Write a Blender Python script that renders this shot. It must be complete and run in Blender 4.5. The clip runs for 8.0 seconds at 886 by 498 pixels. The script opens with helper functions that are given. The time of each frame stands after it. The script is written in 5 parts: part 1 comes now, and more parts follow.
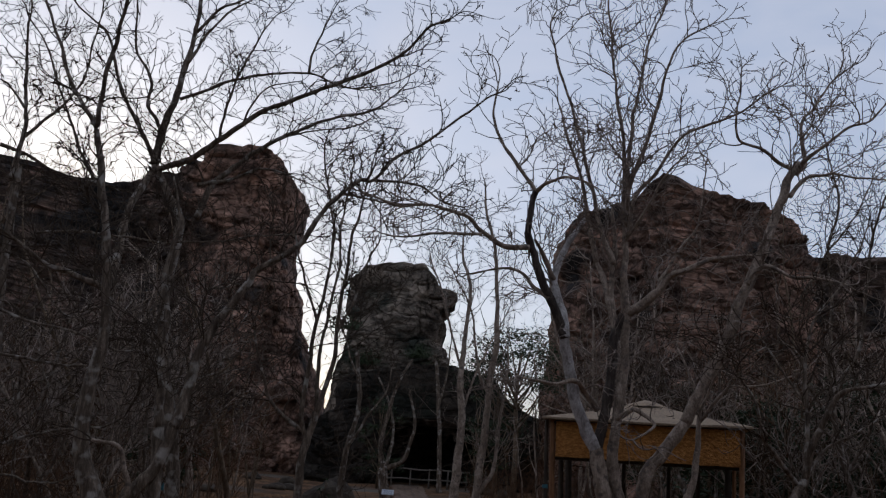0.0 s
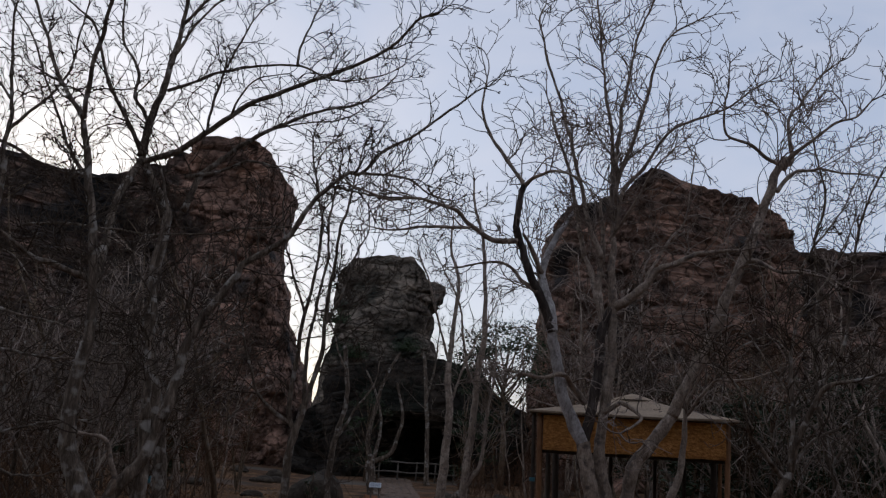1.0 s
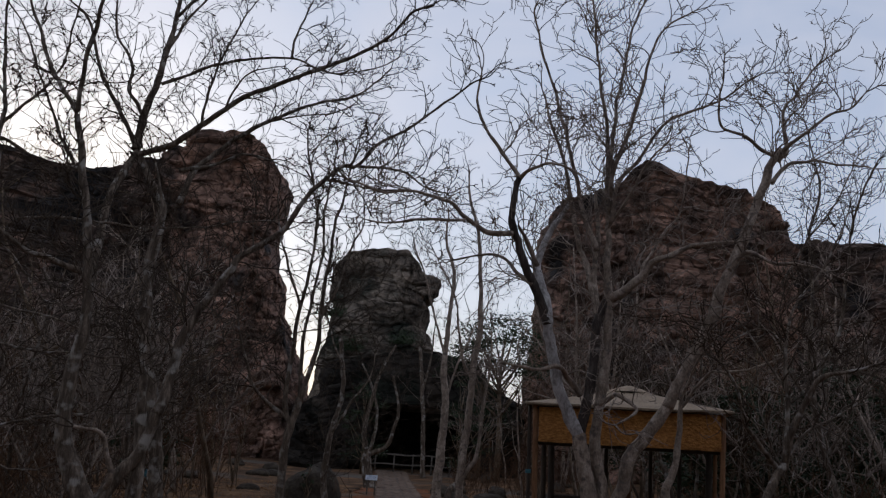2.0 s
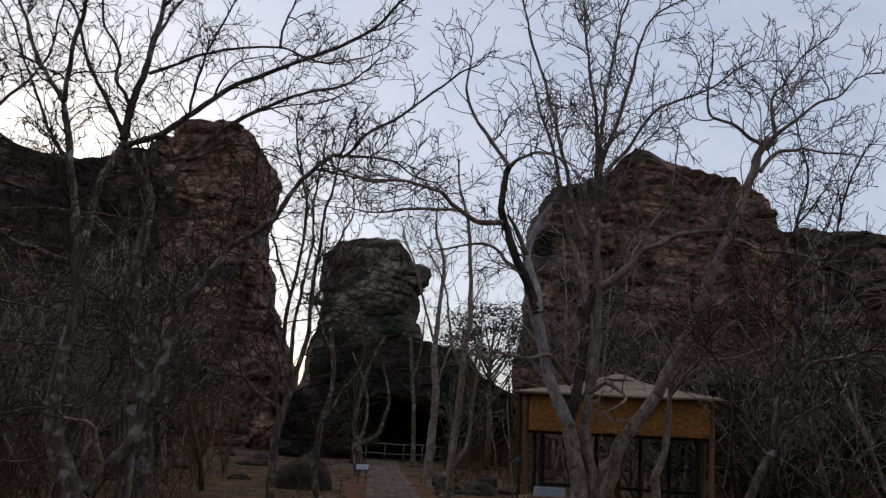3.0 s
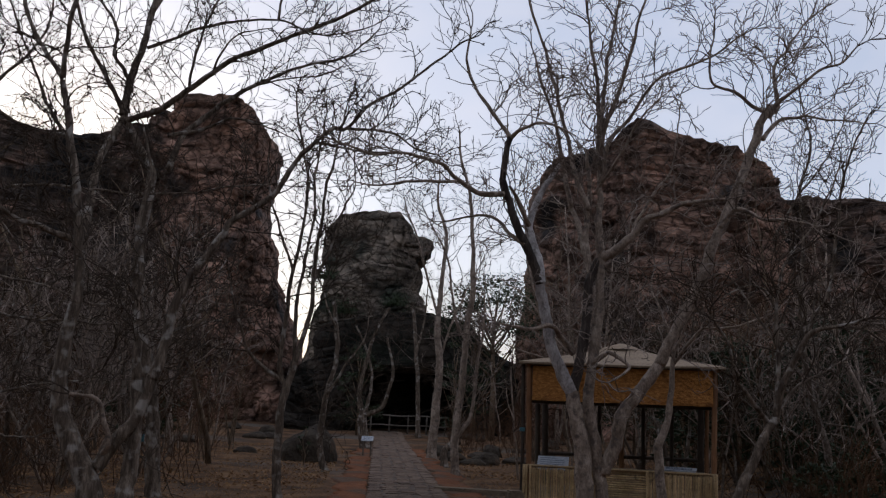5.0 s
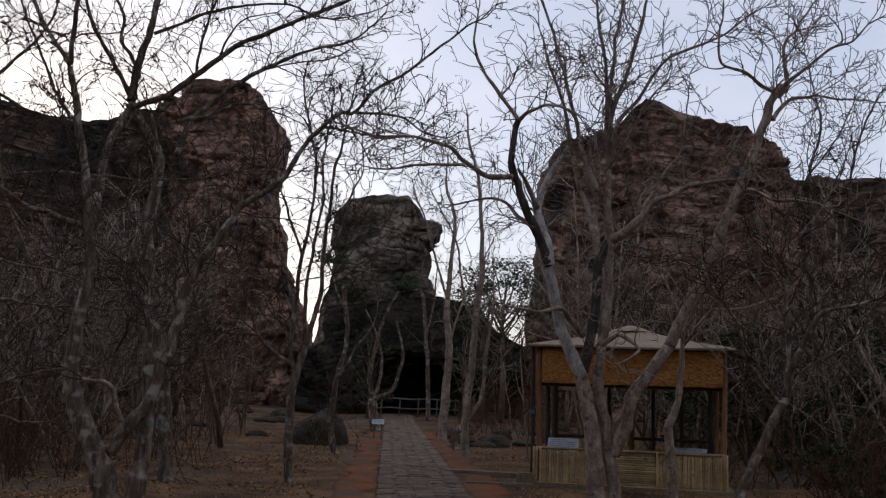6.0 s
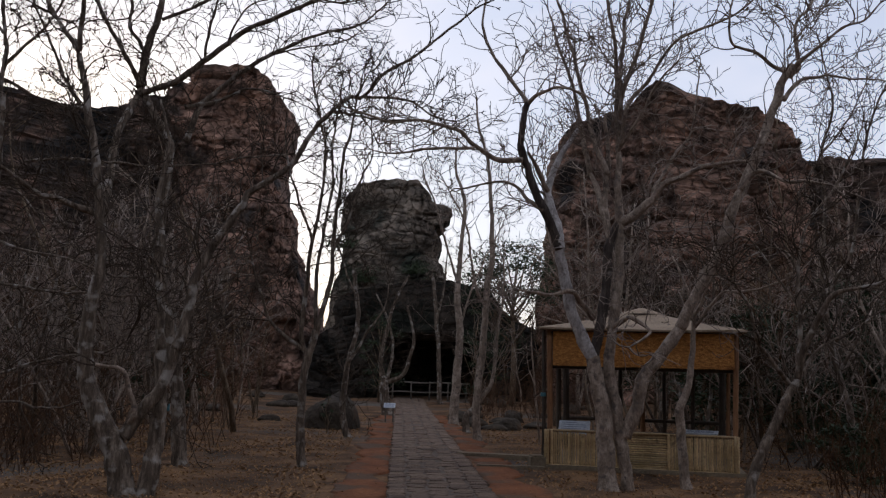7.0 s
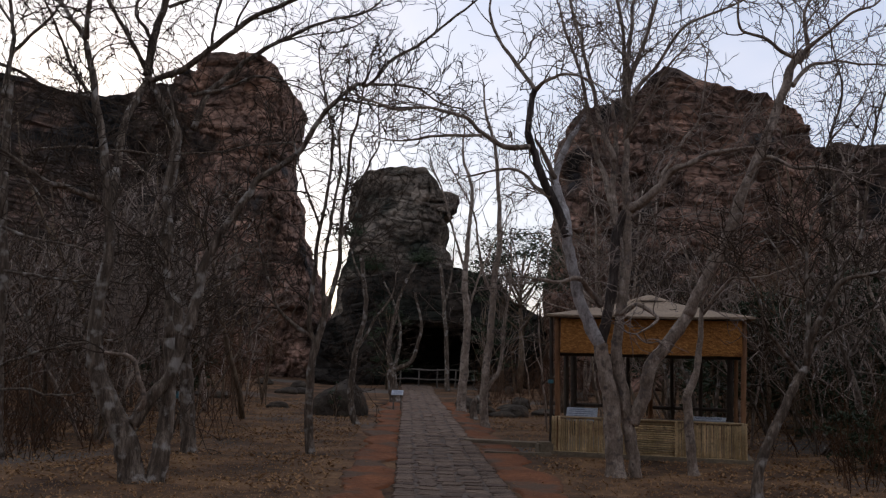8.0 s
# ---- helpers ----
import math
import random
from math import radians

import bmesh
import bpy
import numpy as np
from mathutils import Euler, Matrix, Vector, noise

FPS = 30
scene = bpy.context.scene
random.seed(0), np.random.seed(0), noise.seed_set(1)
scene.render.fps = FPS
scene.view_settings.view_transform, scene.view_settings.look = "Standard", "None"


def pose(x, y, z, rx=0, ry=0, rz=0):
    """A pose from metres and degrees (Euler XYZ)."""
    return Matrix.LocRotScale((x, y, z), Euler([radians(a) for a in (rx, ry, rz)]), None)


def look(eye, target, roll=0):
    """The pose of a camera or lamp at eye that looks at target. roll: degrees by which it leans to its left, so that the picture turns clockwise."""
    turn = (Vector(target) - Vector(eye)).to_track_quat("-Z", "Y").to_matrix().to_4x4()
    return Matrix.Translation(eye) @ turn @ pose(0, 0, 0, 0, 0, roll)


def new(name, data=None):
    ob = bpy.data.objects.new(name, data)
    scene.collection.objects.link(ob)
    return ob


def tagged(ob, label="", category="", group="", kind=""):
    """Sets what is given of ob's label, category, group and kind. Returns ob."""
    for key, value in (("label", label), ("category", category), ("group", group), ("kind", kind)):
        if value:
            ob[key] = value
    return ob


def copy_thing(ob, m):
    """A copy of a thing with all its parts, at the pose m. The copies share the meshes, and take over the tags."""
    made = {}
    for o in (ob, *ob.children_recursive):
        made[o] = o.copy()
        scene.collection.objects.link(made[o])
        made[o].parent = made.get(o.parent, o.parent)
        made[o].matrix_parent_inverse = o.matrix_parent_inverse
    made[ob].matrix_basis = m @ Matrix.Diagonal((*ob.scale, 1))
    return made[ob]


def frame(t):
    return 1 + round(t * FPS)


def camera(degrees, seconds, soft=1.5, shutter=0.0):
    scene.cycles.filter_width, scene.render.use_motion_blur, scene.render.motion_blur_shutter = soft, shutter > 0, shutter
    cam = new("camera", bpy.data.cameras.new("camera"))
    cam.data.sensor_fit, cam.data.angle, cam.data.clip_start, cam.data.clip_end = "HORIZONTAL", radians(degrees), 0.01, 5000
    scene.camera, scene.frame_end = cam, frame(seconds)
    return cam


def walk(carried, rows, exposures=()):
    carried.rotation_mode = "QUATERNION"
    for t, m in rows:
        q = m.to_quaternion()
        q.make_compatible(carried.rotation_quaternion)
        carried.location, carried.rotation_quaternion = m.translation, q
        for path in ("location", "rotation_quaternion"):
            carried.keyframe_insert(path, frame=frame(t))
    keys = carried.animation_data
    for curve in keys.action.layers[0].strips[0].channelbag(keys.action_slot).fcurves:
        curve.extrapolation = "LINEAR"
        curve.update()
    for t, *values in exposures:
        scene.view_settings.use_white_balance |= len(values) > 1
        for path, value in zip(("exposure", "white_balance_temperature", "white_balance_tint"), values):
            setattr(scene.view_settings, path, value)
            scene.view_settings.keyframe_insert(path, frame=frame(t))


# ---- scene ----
cam = camera(52.2, 8.0, soft=1.3)
EYE = 1.8
# seconds, then the turn of a camera that stands still and slowly tips down
ROWS = [
    (0.0, 102.76, -3.46, -0.62),
    (0.5, 102.55, -3.50, -1.23),
    (1.0, 102.39, -3.51, -1.39),
    (1.2, 102.31, -3.47, -1.41),
    (2.3, 101.80, -3.17, -1.76),
    (2.5, 101.70, -3.11, -1.86),
    (3.0, 101.30, -2.90, -2.22),
    (3.5, 100.92, -2.73, -2.42),
    (4.0, 100.50, -2.59, -2.37),
    (4.5, 100.06, -2.44, -2.20),
    (4.7, 99.85, -2.38, -2.12),
    (5.8, 98.66, -1.96, -1.46),
    (6.0, 98.45, -1.89, -1.34),
    (6.5, 97.89, -1.76, -0.97),
    (7.0, 97.41, -1.55, -0.65),
    (7.5, 97.02, -1.47, -0.40),
    (8.0, 96.60, -1.49, -0.17),
]
EXPOSURES = [(0.0, -1.05, 6150, 11), (1.0, -1.05, 6180, 11), (3.0, -0.97, 6250, 11), (4.5, -0.87, 6350, 12), (6.5, -0.70, 6450, 13), (8.0, -0.60, 6520, 13)]
walk(cam, [(t, pose(0, 0, EYE, rx, ry, rz)) for t, rx, ry, rz in ROWS], EXPOSURES)

# ---- light: dusk, the sun low behind the cliffs ----
SUN_TURN, SUN_UP = 23.0, 13.0   # degrees left of the line of sight, degrees up
world = bpy.data.worlds.new("dusk_sky")
scene.world = world
world.use_nodes = True
wn, wl = world.node_tree.nodes, world.node_tree.links
sky = wn.new("ShaderNodeTexSky")
sky.sky_type = "NISHITA"
sky.sun_disc = False
sky.sun_elevation = radians(SUN_UP)
sky.sun_rotation = radians(-SUN_TURN)
sky.air_density, sky.dust_density, sky.ozone_density = 1.0, 1.1, 2.2
wn["Background"].inputs["Strength"].default_value = 0.25
# thin even haze over the whole sky
haze = wn.new("ShaderNodeMix")
haze.data_type = "RGBA"
haze.inputs["Factor"].default_value = 0.66
haze.inputs["B"].default_value = (4.75, 5.05, 5.95, 1)
wl.new(sky.outputs["Color"], haze.inputs["A"])
# faint torn cloud in the haze
sky_way = wn.new("ShaderNodeTexCoord")
flatten = wn.new("ShaderNodeMapping")
flatten.inputs["Scale"].default_value = (2.2, 2.2, 5.0)
wl.new(sky_way.outputs["Generated"], flatten.inputs["Vector"])
wisp = wn.new("ShaderNodeTexNoise")
wisp.inputs["Scale"].default_value, wisp.inputs["Detail"].default_value, wisp.inputs["Distortion"].default_value = 2.2, 7.0, 0.6
wl.new(flatten.outputs["Vector"], wisp.inputs["Vector"])
wisp_edge = wn.new("ShaderNodeMapRange")
for socket, value in (("From Min", 0.42), ("From Max", 0.72), ("To Min", 0.0), ("To Max", 0.35)):
    wisp_edge.inputs[socket].default_value = value
wl.new(wisp.outputs["Fac"], wisp_edge.inputs["Value"])
cloud = wn.new("ShaderNodeMix")
cloud.data_type = "RGBA"
cloud.inputs["B"].default_value = (6.2, 6.0, 6.3, 1)
wl.new(wisp_edge.outputs["Result"], cloud.inputs["Factor"])
wl.new(haze.outputs["Result"], cloud.inputs["A"])
wl.new(cloud.outputs["Result"], wn["Background"].inputs["Color"])
sun = new("sun", bpy.data.lights.new("sun", "SUN"))
sun.data.energy, sun.data.angle, sun.data.color = 0.8, radians(4.0), (1.0, 0.72, 0.5)
a, e = radians(SUN_TURN), radians(SUN_UP)
sun.matrix_basis = look((-40 * math.sin(a), 40 * math.cos(a), 40 * math.tan(e)), (0, 0, 0))


# ---- materials ----
def material(name, colours, scale=3.0, rough=0.85, bump=0.3, bump_scale=30.0, stretch=(1, 1, 1), stain=None, per_piece=0.0, detail=8.0, crackle=0.0, metal=0.0, spread=0.2):
    """colours: three tones mixed by coarse and fine noise; stain: colour, scale and cover of blotches."""
    m = bpy.data.materials.new(name)
    m.use_nodes = True
    nt = m.node_tree
    n, l = nt.nodes, nt.links
    bsdf = n["Principled BSDF"]
    bsdf.inputs["Roughness"].default_value = rough
    bsdf.inputs["Metallic"].default_value = metal
    bsdf.inputs["Specular IOR Level"].default_value = 0.25
    tc = n.new("ShaderNodeTexCoord")
    mp = n.new("ShaderNodeMapping")
    mp.inputs["Scale"].default_value = stretch
    l.new(tc.outputs["Object"], mp.inputs["Vector"])
    coarse = n.new("ShaderNodeTexNoise")
    coarse.inputs["Scale"].default_value, coarse.inputs["Detail"].default_value = scale, detail
    coarse.inputs["Roughness"].default_value = 0.65
    l.new(mp.outputs["Vector"], coarse.inputs["Vector"])
    ramp = n.new("ShaderNodeValToRGB")
    ramp.color_ramp.elements[0].position, ramp.color_ramp.elements[1].position = 0.5 - spread, 0.5 + spread
    ramp.color_ramp.elements[0].color, ramp.color_ramp.elements[1].color = (*colours[0], 1), (*colours[2], 1)
    ramp.color_ramp.elements.new(0.5).color = (*colours[1], 1)
    l.new(coarse.outputs["Fac"], ramp.inputs["Fac"])
    colour = ramp.outputs["Color"]
    fine = n.new("ShaderNodeTexNoise")
    fine.inputs["Scale"].default_value, fine.inputs["Detail"].default_value = bump_scale, 6.0
    l.new(mp.outputs["Vector"], fine.inputs["Vector"])
    grain = n.new("ShaderNodeMix")
    grain.data_type, grain.blend_type = "RGBA", "OVERLAY"
    grain.inputs["Factor"].default_value = 0.8
    l.new(colour, grain.inputs["A"])
    l.new(fine.outputs["Color"], grain.inputs["B"])
    gray = n.new("ShaderNodeRGBToBW")
    l.new(fine.outputs["Color"], gray.inputs["Color"])
    l.new(gray.outputs["Val"], grain.inputs["B"])
    colour = grain.outputs["Result"]
    if stain:
        tone, stain_scale, cover = stain
        blot = n.new("ShaderNodeTexNoise")
        blot.inputs["Scale"].default_value, blot.inputs["Detail"].default_value = stain_scale, 5.0
        l.new(tc.outputs["Object"], blot.inputs["Vector"])
        edge = n.new("ShaderNodeMapRange")
        edge.inputs["From Min"].default_value, edge.inputs["From Max"].default_value = 1 - cover - 0.06, 1 - cover + 0.06
        l.new(blot.outputs["Fac"], edge.inputs["Value"])
        mix = n.new("ShaderNodeMix")
        mix.data_type = "RGBA"
        l.new(edge.outputs["Result"], mix.inputs["Factor"])
        l.new(colour, mix.inputs["A"])
        mix.inputs["B"].default_value = (*tone, 1)
        colour = mix.outputs["Result"]
    if per_piece:
        info = n.new("ShaderNodeObjectInfo")
        shift = n.new("ShaderNodeMapRange")
        shift.inputs["To Min"].default_value, shift.inputs["To Max"].default_value = 1 - per_piece, 1 + per_piece
        l.new(info.outputs["Random"], shift.inputs["Value"])
        vary = n.new("ShaderNodeHueSaturation")
        l.new(shift.outputs["Result"], vary.inputs["Value"])
        l.new(colour, vary.inputs["Color"])
        colour = vary.outputs["Color"]
    l.new(colour, bsdf.inputs["Base Color"])
    if bump:
        b = n.new("ShaderNodeBump")
        b.inputs["Strength"].default_value, b.inputs["Distance"].default_value = bump, 0.12 if crackle else 0.03
        height = fine.outputs["Fac"]
        if crackle:
            # bedding joints and broken blocks
            bend = n.new("ShaderNodeMix")
            bend.data_type, bend.blend_type = "RGBA", "LINEAR_LIGHT"
            bend.inputs["Factor"].default_value = 0.8
            l.new(mp.outputs["Vector"], bend.inputs["A"])
            l.new(coarse.outputs["Color"], bend.inputs["B"])
            block = n.new("ShaderNodeTexVoronoi")
            block.feature = "DISTANCE_TO_EDGE"
            block.inputs["Scale"].default_value = crackle
            l.new(bend.outputs["Result"], block.inputs["Vector"])
            joint = n.new("ShaderNodeMapRange")
            joint.inputs["From Max"].default_value = 0.09
            l.new(block.outputs["Distance"], joint.inputs["Value"])
            add = n.new("ShaderNodeMath")
            add.operation = "MULTIPLY_ADD"
            add.inputs[1].default_value = 0.7
            l.new(joint.outputs["Result"], add.inputs[0])
            l.new(fine.outputs["Fac"], add.inputs[2])
            height = add.outputs["Value"]
            # thin bedding lines, dark runs of varnish and dirt in the joints
            for stretch_to, lo, hi, least in (((0.10, 0.10, 2.4), 0.34, 0.46, 0.72), ((0.8, 0.8, 0.07), 0.34, 0.52, 0.55)):
                way = n.new("ShaderNodeMapping")
                way.inputs["Scale"].default_value = stretch_to
                l.new(bend.outputs["Result"], way.inputs["Vector"])
                run = n.new("ShaderNodeTexNoise")
                run.inputs["Scale"].default_value, run.inputs["Detail"].default_value = 1.0, 6.0
                l.new(way.outputs["Vector"], run.inputs["Vector"])
                line = n.new("ShaderNodeMapRange")
                for socket, value in (("From Min", lo), ("From Max", hi), ("To Min", least), ("To Max", 1.0)):
                    line.inputs[socket].default_value = value
                l.new(run.outputs["Fac"], line.inputs["Value"])
                darker = n.new("ShaderNodeMix")
                darker.data_type, darker.blend_type = "RGBA", "MULTIPLY"
                darker.inputs["Factor"].default_value = 1.0
                l.new(colour, darker.inputs["A"])
                l.new(line.outputs["Result"], darker.inputs["B"])
                colour = darker.outputs["Result"]
            dirt = n.new("ShaderNodeMapRange")
            dirt.inputs["From Max"].default_value, dirt.inputs["To Min"].default_value = 0.05, 0.4
            l.new(block.outputs["Distance"], dirt.inputs["Value"])
            darker = n.new("ShaderNodeMix")
            darker.data_type, darker.blend_type = "RGBA", "MULTIPLY"
            darker.inputs["Factor"].default_value = 1.0
            l.new(colour, darker.inputs["A"])
            l.new(dirt.outputs["Result"], darker.inputs["B"])
            l.new(darker.outputs["Result"], bsdf.inputs["Base Color"])
        l.new(height, b.inputs["Height"])
        l.new(b.outputs["Normal"], bsdf.inputs["Normal"])
    return m


BARK_PALE = material("pale_bark", [(0.110, 0.078, 0.057), (0.270, 0.207, 0.158), (0.500, 0.404, 0.325)], 7, 0.85, 0.9, 45, (1, 1, 0.5), ((0.130, 0.102, 0.084), 10.0, 0.40))
BARK_LICHEN = material("lichened_bark", [(0.200, 0.175, 0.160), (0.410, 0.375, 0.352), (0.640, 0.600, 0.575)], 8, 0.9, 0.9, 45, (1, 1, 0.5), ((0.150, 0.126, 0.110), 9.0, 0.36))
BARK_ROUGH = material("rough_bark", [(0.037, 0.025, 0.017), (0.112, 0.083, 0.060), (0.292, 0.228, 0.173)], 13, 0.9, 1.0, 48, (1, 1, 0.22), ((0.33, 0.295, 0.255), 5.5, 0.40))
BARK_DARK = material("dark_bark", [(0.024, 0.018, 0.015), (0.058, 0.044, 0.036), (0.125, 0.100, 0.085)], 9, 0.9, 1.0, 42, (1, 1, 0.25), ((0.20, 0.175, 0.155), 6.0, 0.30))
BARK_GREY = material("grey_bark", [(0.061, 0.042, 0.027), (0.142, 0.100, 0.064), (0.270, 0.200, 0.135)], 8, 0.9, 0.9, 38, (1, 1, 0.3), ((0.19, 0.172, 0.150), 5.0, 0.33))
TWIG = material("twig_bark", [(0.034, 0.021, 0.014), (0.054, 0.037, 0.024), (0.079, 0.057, 0.039)], 3, 0.9, 0.0, 20)
TWIG_PALE = material("pale_twig_bark", [(0.120, 0.089, 0.070), (0.205, 0.160, 0.130), (0.320, 0.260, 0.218)], 3, 0.9, 0.0, 20)
BRUSH = material("dry_brush", [(0.033, 0.015, 0.007), (0.078, 0.038, 0.018), (0.144, 0.078, 0.038)], 1.5, 0.95, 0.0, 12)
ROCK = material("sandstone", [(0.033, 0.026, 0.022), (0.127, 0.085, 0.066), (0.332, 0.199, 0.144)], 0.6, 0.95, 1.0, 4, (1, 1, 1.25), ((0.030, 0.026, 0.024), 0.28, 0.46), detail=14, crackle=0.9)
ROCK_RED = material("red_sandstone", [(0.077, 0.051, 0.040), (0.234, 0.139, 0.100), (0.489, 0.287, 0.204)], 0.7, 0.95, 1.0, 4, (1, 1, 1.25), ((0.046, 0.040, 0.037), 0.33, 0.42), detail=14, crackle=1.1)
ROCK_PALE = material("weathered_sandstone", [(0.088, 0.073, 0.059), (0.220, 0.178, 0.140), (0.396, 0.314, 0.239)], 0.8, 0.95, 1.0, 4, (1, 1, 1.4), ((0.056, 0.060, 0.046), 0.45, 0.42), detail=14, crackle=1.3)
# sandstone round the cave, the deep shade there put into its colour
ROCK_SHADED = material("dark_sandstone", [(0.012, 0.010, 0.008), (0.031, 0.025, 0.019), (0.072, 0.055, 0.041)], 0.6, 0.95, 1.0, 4, (1, 1, 1.25), ((0.019, 0.020, 0.014), 0.4, 0.44), detail=14, crackle=1.1)
BOULDER = material("boulder_stone", [(0.024, 0.018, 0.014), (0.049, 0.038, 0.027), (0.088, 0.070, 0.051)], 2.0, 0.95, 1.0, 14, (1, 1, 1), ((0.09, 0.045, 0.024), 1.2, 0.34))
GROUND = material("leaf_littered_earth", [(0.039, 0.020, 0.009), (0.104, 0.055, 0.026), (0.197, 0.108, 0.050)], 0.9, 1.0, 1.0, 11, (1, 1, 1), ((0.105, 0.09, 0.076), 0.16, 0.40), detail=15, spread=0.13)
RED_SOIL = material("red_soil", [(0.107, 0.037, 0.014), (0.172, 0.062, 0.024), (0.238, 0.093, 0.038)], 1.4, 1.0, 0.8, 14, (1, 1, 1), ((0.10, 0.064, 0.042), 0.9, 0.45))
FLAGSTONE = material("flagstone", [(0.095, 0.062, 0.045), (0.163, 0.112, 0.080), (0.252, 0.178, 0.129)], 3.2, 0.85, 0.9, 22, (1, 1, 1), ((0.20, 0.125, 0.085), 1.1, 0.30), per_piece=0.30)
MORTAR = material("path_mortar", [(0.085, 0.064, 0.050), (0.125, 0.095, 0.074), (0.170, 0.132, 0.105)], 3, 1.0, 0.6, 25)
CONCRETE = material("old_concrete", [(0.115, 0.090, 0.060), (0.177, 0.137, 0.092), (0.248, 0.191, 0.131)], 1.5, 0.9, 0.5, 22, (1, 1, 1), ((0.20, 0.12, 0.08), 1.0, 0.34))
BAMBOO = material("bamboo", [(0.295, 0.199, 0.095), (0.449, 0.314, 0.163), (0.589, 0.430, 0.239)], 3, 0.6, 0.15, 30, (1, 1, 1), ((0.16, 0.11, 0.06), 6.0, 0.30), per_piece=0.3)
MAT = material("woven_bamboo_mat", [(0.20, 0.078, 0.020), (0.46, 0.200, 0.050), (0.68, 0.330, 0.095)], 16.0, 0.75, 1.0, 60, (0.7, 0.7, 1.6), ((0.24, 0.095, 0.026), 3.0, 0.34))
POST_WOOD = material("post_wood", [(0.159, 0.077, 0.039), (0.250, 0.123, 0.058), (0.351, 0.185, 0.097)], 4, 0.8, 0.5, 30, (1, 1, 0.2))
DARK_WOOD = material("dark_wood", [(0.035, 0.026, 0.02), (0.06, 0.045, 0.034), (0.09, 0.07, 0.05)], 4, 0.8, 0.5, 30, (1, 1, 0.2))
ROOFING = material("roofing_sheet", [(0.220, 0.158, 0.102), (0.286, 0.209, 0.139), (0.337, 0.253, 0.170)], 1.4, 0.8, 0.4, 20, (1, 1, 1), ((0.26, 0.19, 0.13), 1.5, 0.32))
RAIL_WOOD = material("weathered_rail", [(0.083, 0.069, 0.057), (0.131, 0.111, 0.091), (0.188, 0.161, 0.135)], 4, 0.85, 0.4, 30)
BOARD = material("board_white", [(0.300, 0.325, 0.355), (0.360, 0.385, 0.415), (0.420, 0.445, 0.470)], 3, 0.4, 0.05, 20)
INK = material("board_ink", [(0.10, 0.12, 0.16), (0.12, 0.14, 0.18), (0.15, 0.17, 0.21)], 3, 0.5, 0.0, 20)
TAG_BLUE = material("enamel_blue", [(0.045, 0.135, 0.162), (0.059, 0.162, 0.189), (0.077, 0.189, 0.211)], 6, 0.4, 0.0, 20)
LEAF = material("green_leaf", [(0.015, 0.025, 0.010), (0.027, 0.040, 0.016), (0.046, 0.060, 0.026)], 0.8, 0.6, 0.0, 20)
LITTER = material("dry_leaf", [(0.172, 0.090, 0.037), (0.294, 0.163, 0.073), (0.442, 0.272, 0.138)], 14.0, 0.85, 0.0, 20)
# for the added out-of-view wall that holds back low sky light
SCREEN_DARK = material("dark_woods", [(0.014, 0.012, 0.008), (0.032, 0.025, 0.017), (0.056, 0.043, 0.029)], 1.2, 1.0, 0.8, 6)


# ---- mesh helpers ----
def mesh_of(name, verts, faces, mat, smooth=False):
    me = bpy.data.meshes.new(name)
    me.from_pydata(verts, [], faces)
    me.materials.append(mat)
    if smooth:
        me.polygons.foreach_set("use_smooth", [True] * len(me.polygons))
    me.update()
    return me


def piece(name, me, parent=None, m=None, label=""):
    ob = new(name, me)
    if parent:
        ob.parent = parent
    if m is not None:
        ob.matrix_basis = m
    if label:
        tagged(ob, label)
    return ob


def empty(name, place, label, category, group="", kind="", turn=0.0):
    ob = new(name)
    ob.matrix_basis = pose(*place, 0, 0, turn)
    return tagged(ob, label, category, group, kind)


def spline(pts, per=6):
    """A smooth line through a few points."""
    p = [np.array(q, float) for q in pts]
    p = [2 * p[0] - p[1], *p, 2 * p[-1] - p[-2]]
    line = []
    for i in range(1, len(p) - 2):
        for k in range(per):
            t = k / per
            line.append(0.5 * (2 * p[i] + (p[i + 1] - p[i - 1]) * t + (2 * p[i - 1] - 5 * p[i] + 4 * p[i + 1] - p[i + 2]) * t * t + (3 * p[i] - p[i - 1] - 3 * p[i + 1] + p[i + 2]) * t ** 3))
    line.append(p[-2])
    return line


def tube(verts, faces, line, radii, sides=6, rough=0.0, rnd=random):
    """Adds a round bar along a line, closed at both ends."""
    first = len(verts)
    line = np.asarray(line, float)
    n = len(line)
    tang = np.gradient(line, axis=0)
    tang /= np.linalg.norm(tang, axis=1)[:, None] + 1e-9
    ref = np.array((0.31, 0.95, 0.05)) if abs(tang[0][1]) < 0.8 else np.array((1.0, 0.1, 0.0))
    u = np.cross(tang, ref)
    u /= np.linalg.norm(u, axis=1)[:, None] + 1e-9
    v = np.cross(tang, u)
    ang = np.arange(sides) * 2 * math.pi / sides
    c, s = np.cos(ang), np.sin(ang)
    r = np.asarray(radii, float)[:, None, None]
    ring = line[:, None, :] + r * (u[:, None, :] * c[None, :, None] + v[:, None, :] * s[None, :, None])
    if rough:
        for i in range(n):
            for k in range(sides):
                p = Vector(ring[i, k])
                d = 1 + rough * noise.noise(p * 7.0) + rough * 0.8 * noise.noise(p * 2.5)
                ring[i, k] = line[i] + (ring[i, k] - line[i]) * d
    verts.extend(map(tuple, ring.reshape(-1, 3)))
    for i in range(n - 1):
        for k in range(sides):
            a, b = first + i * sides + k, first + i * sides + (k + 1) % sides
            faces.append((a, b, b + sides, a + sides))
    faces.append(tuple(first + k for k in reversed(range(sides))))
    faces.append(tuple(first + (n - 1) * sides + k for k in range(sides)))


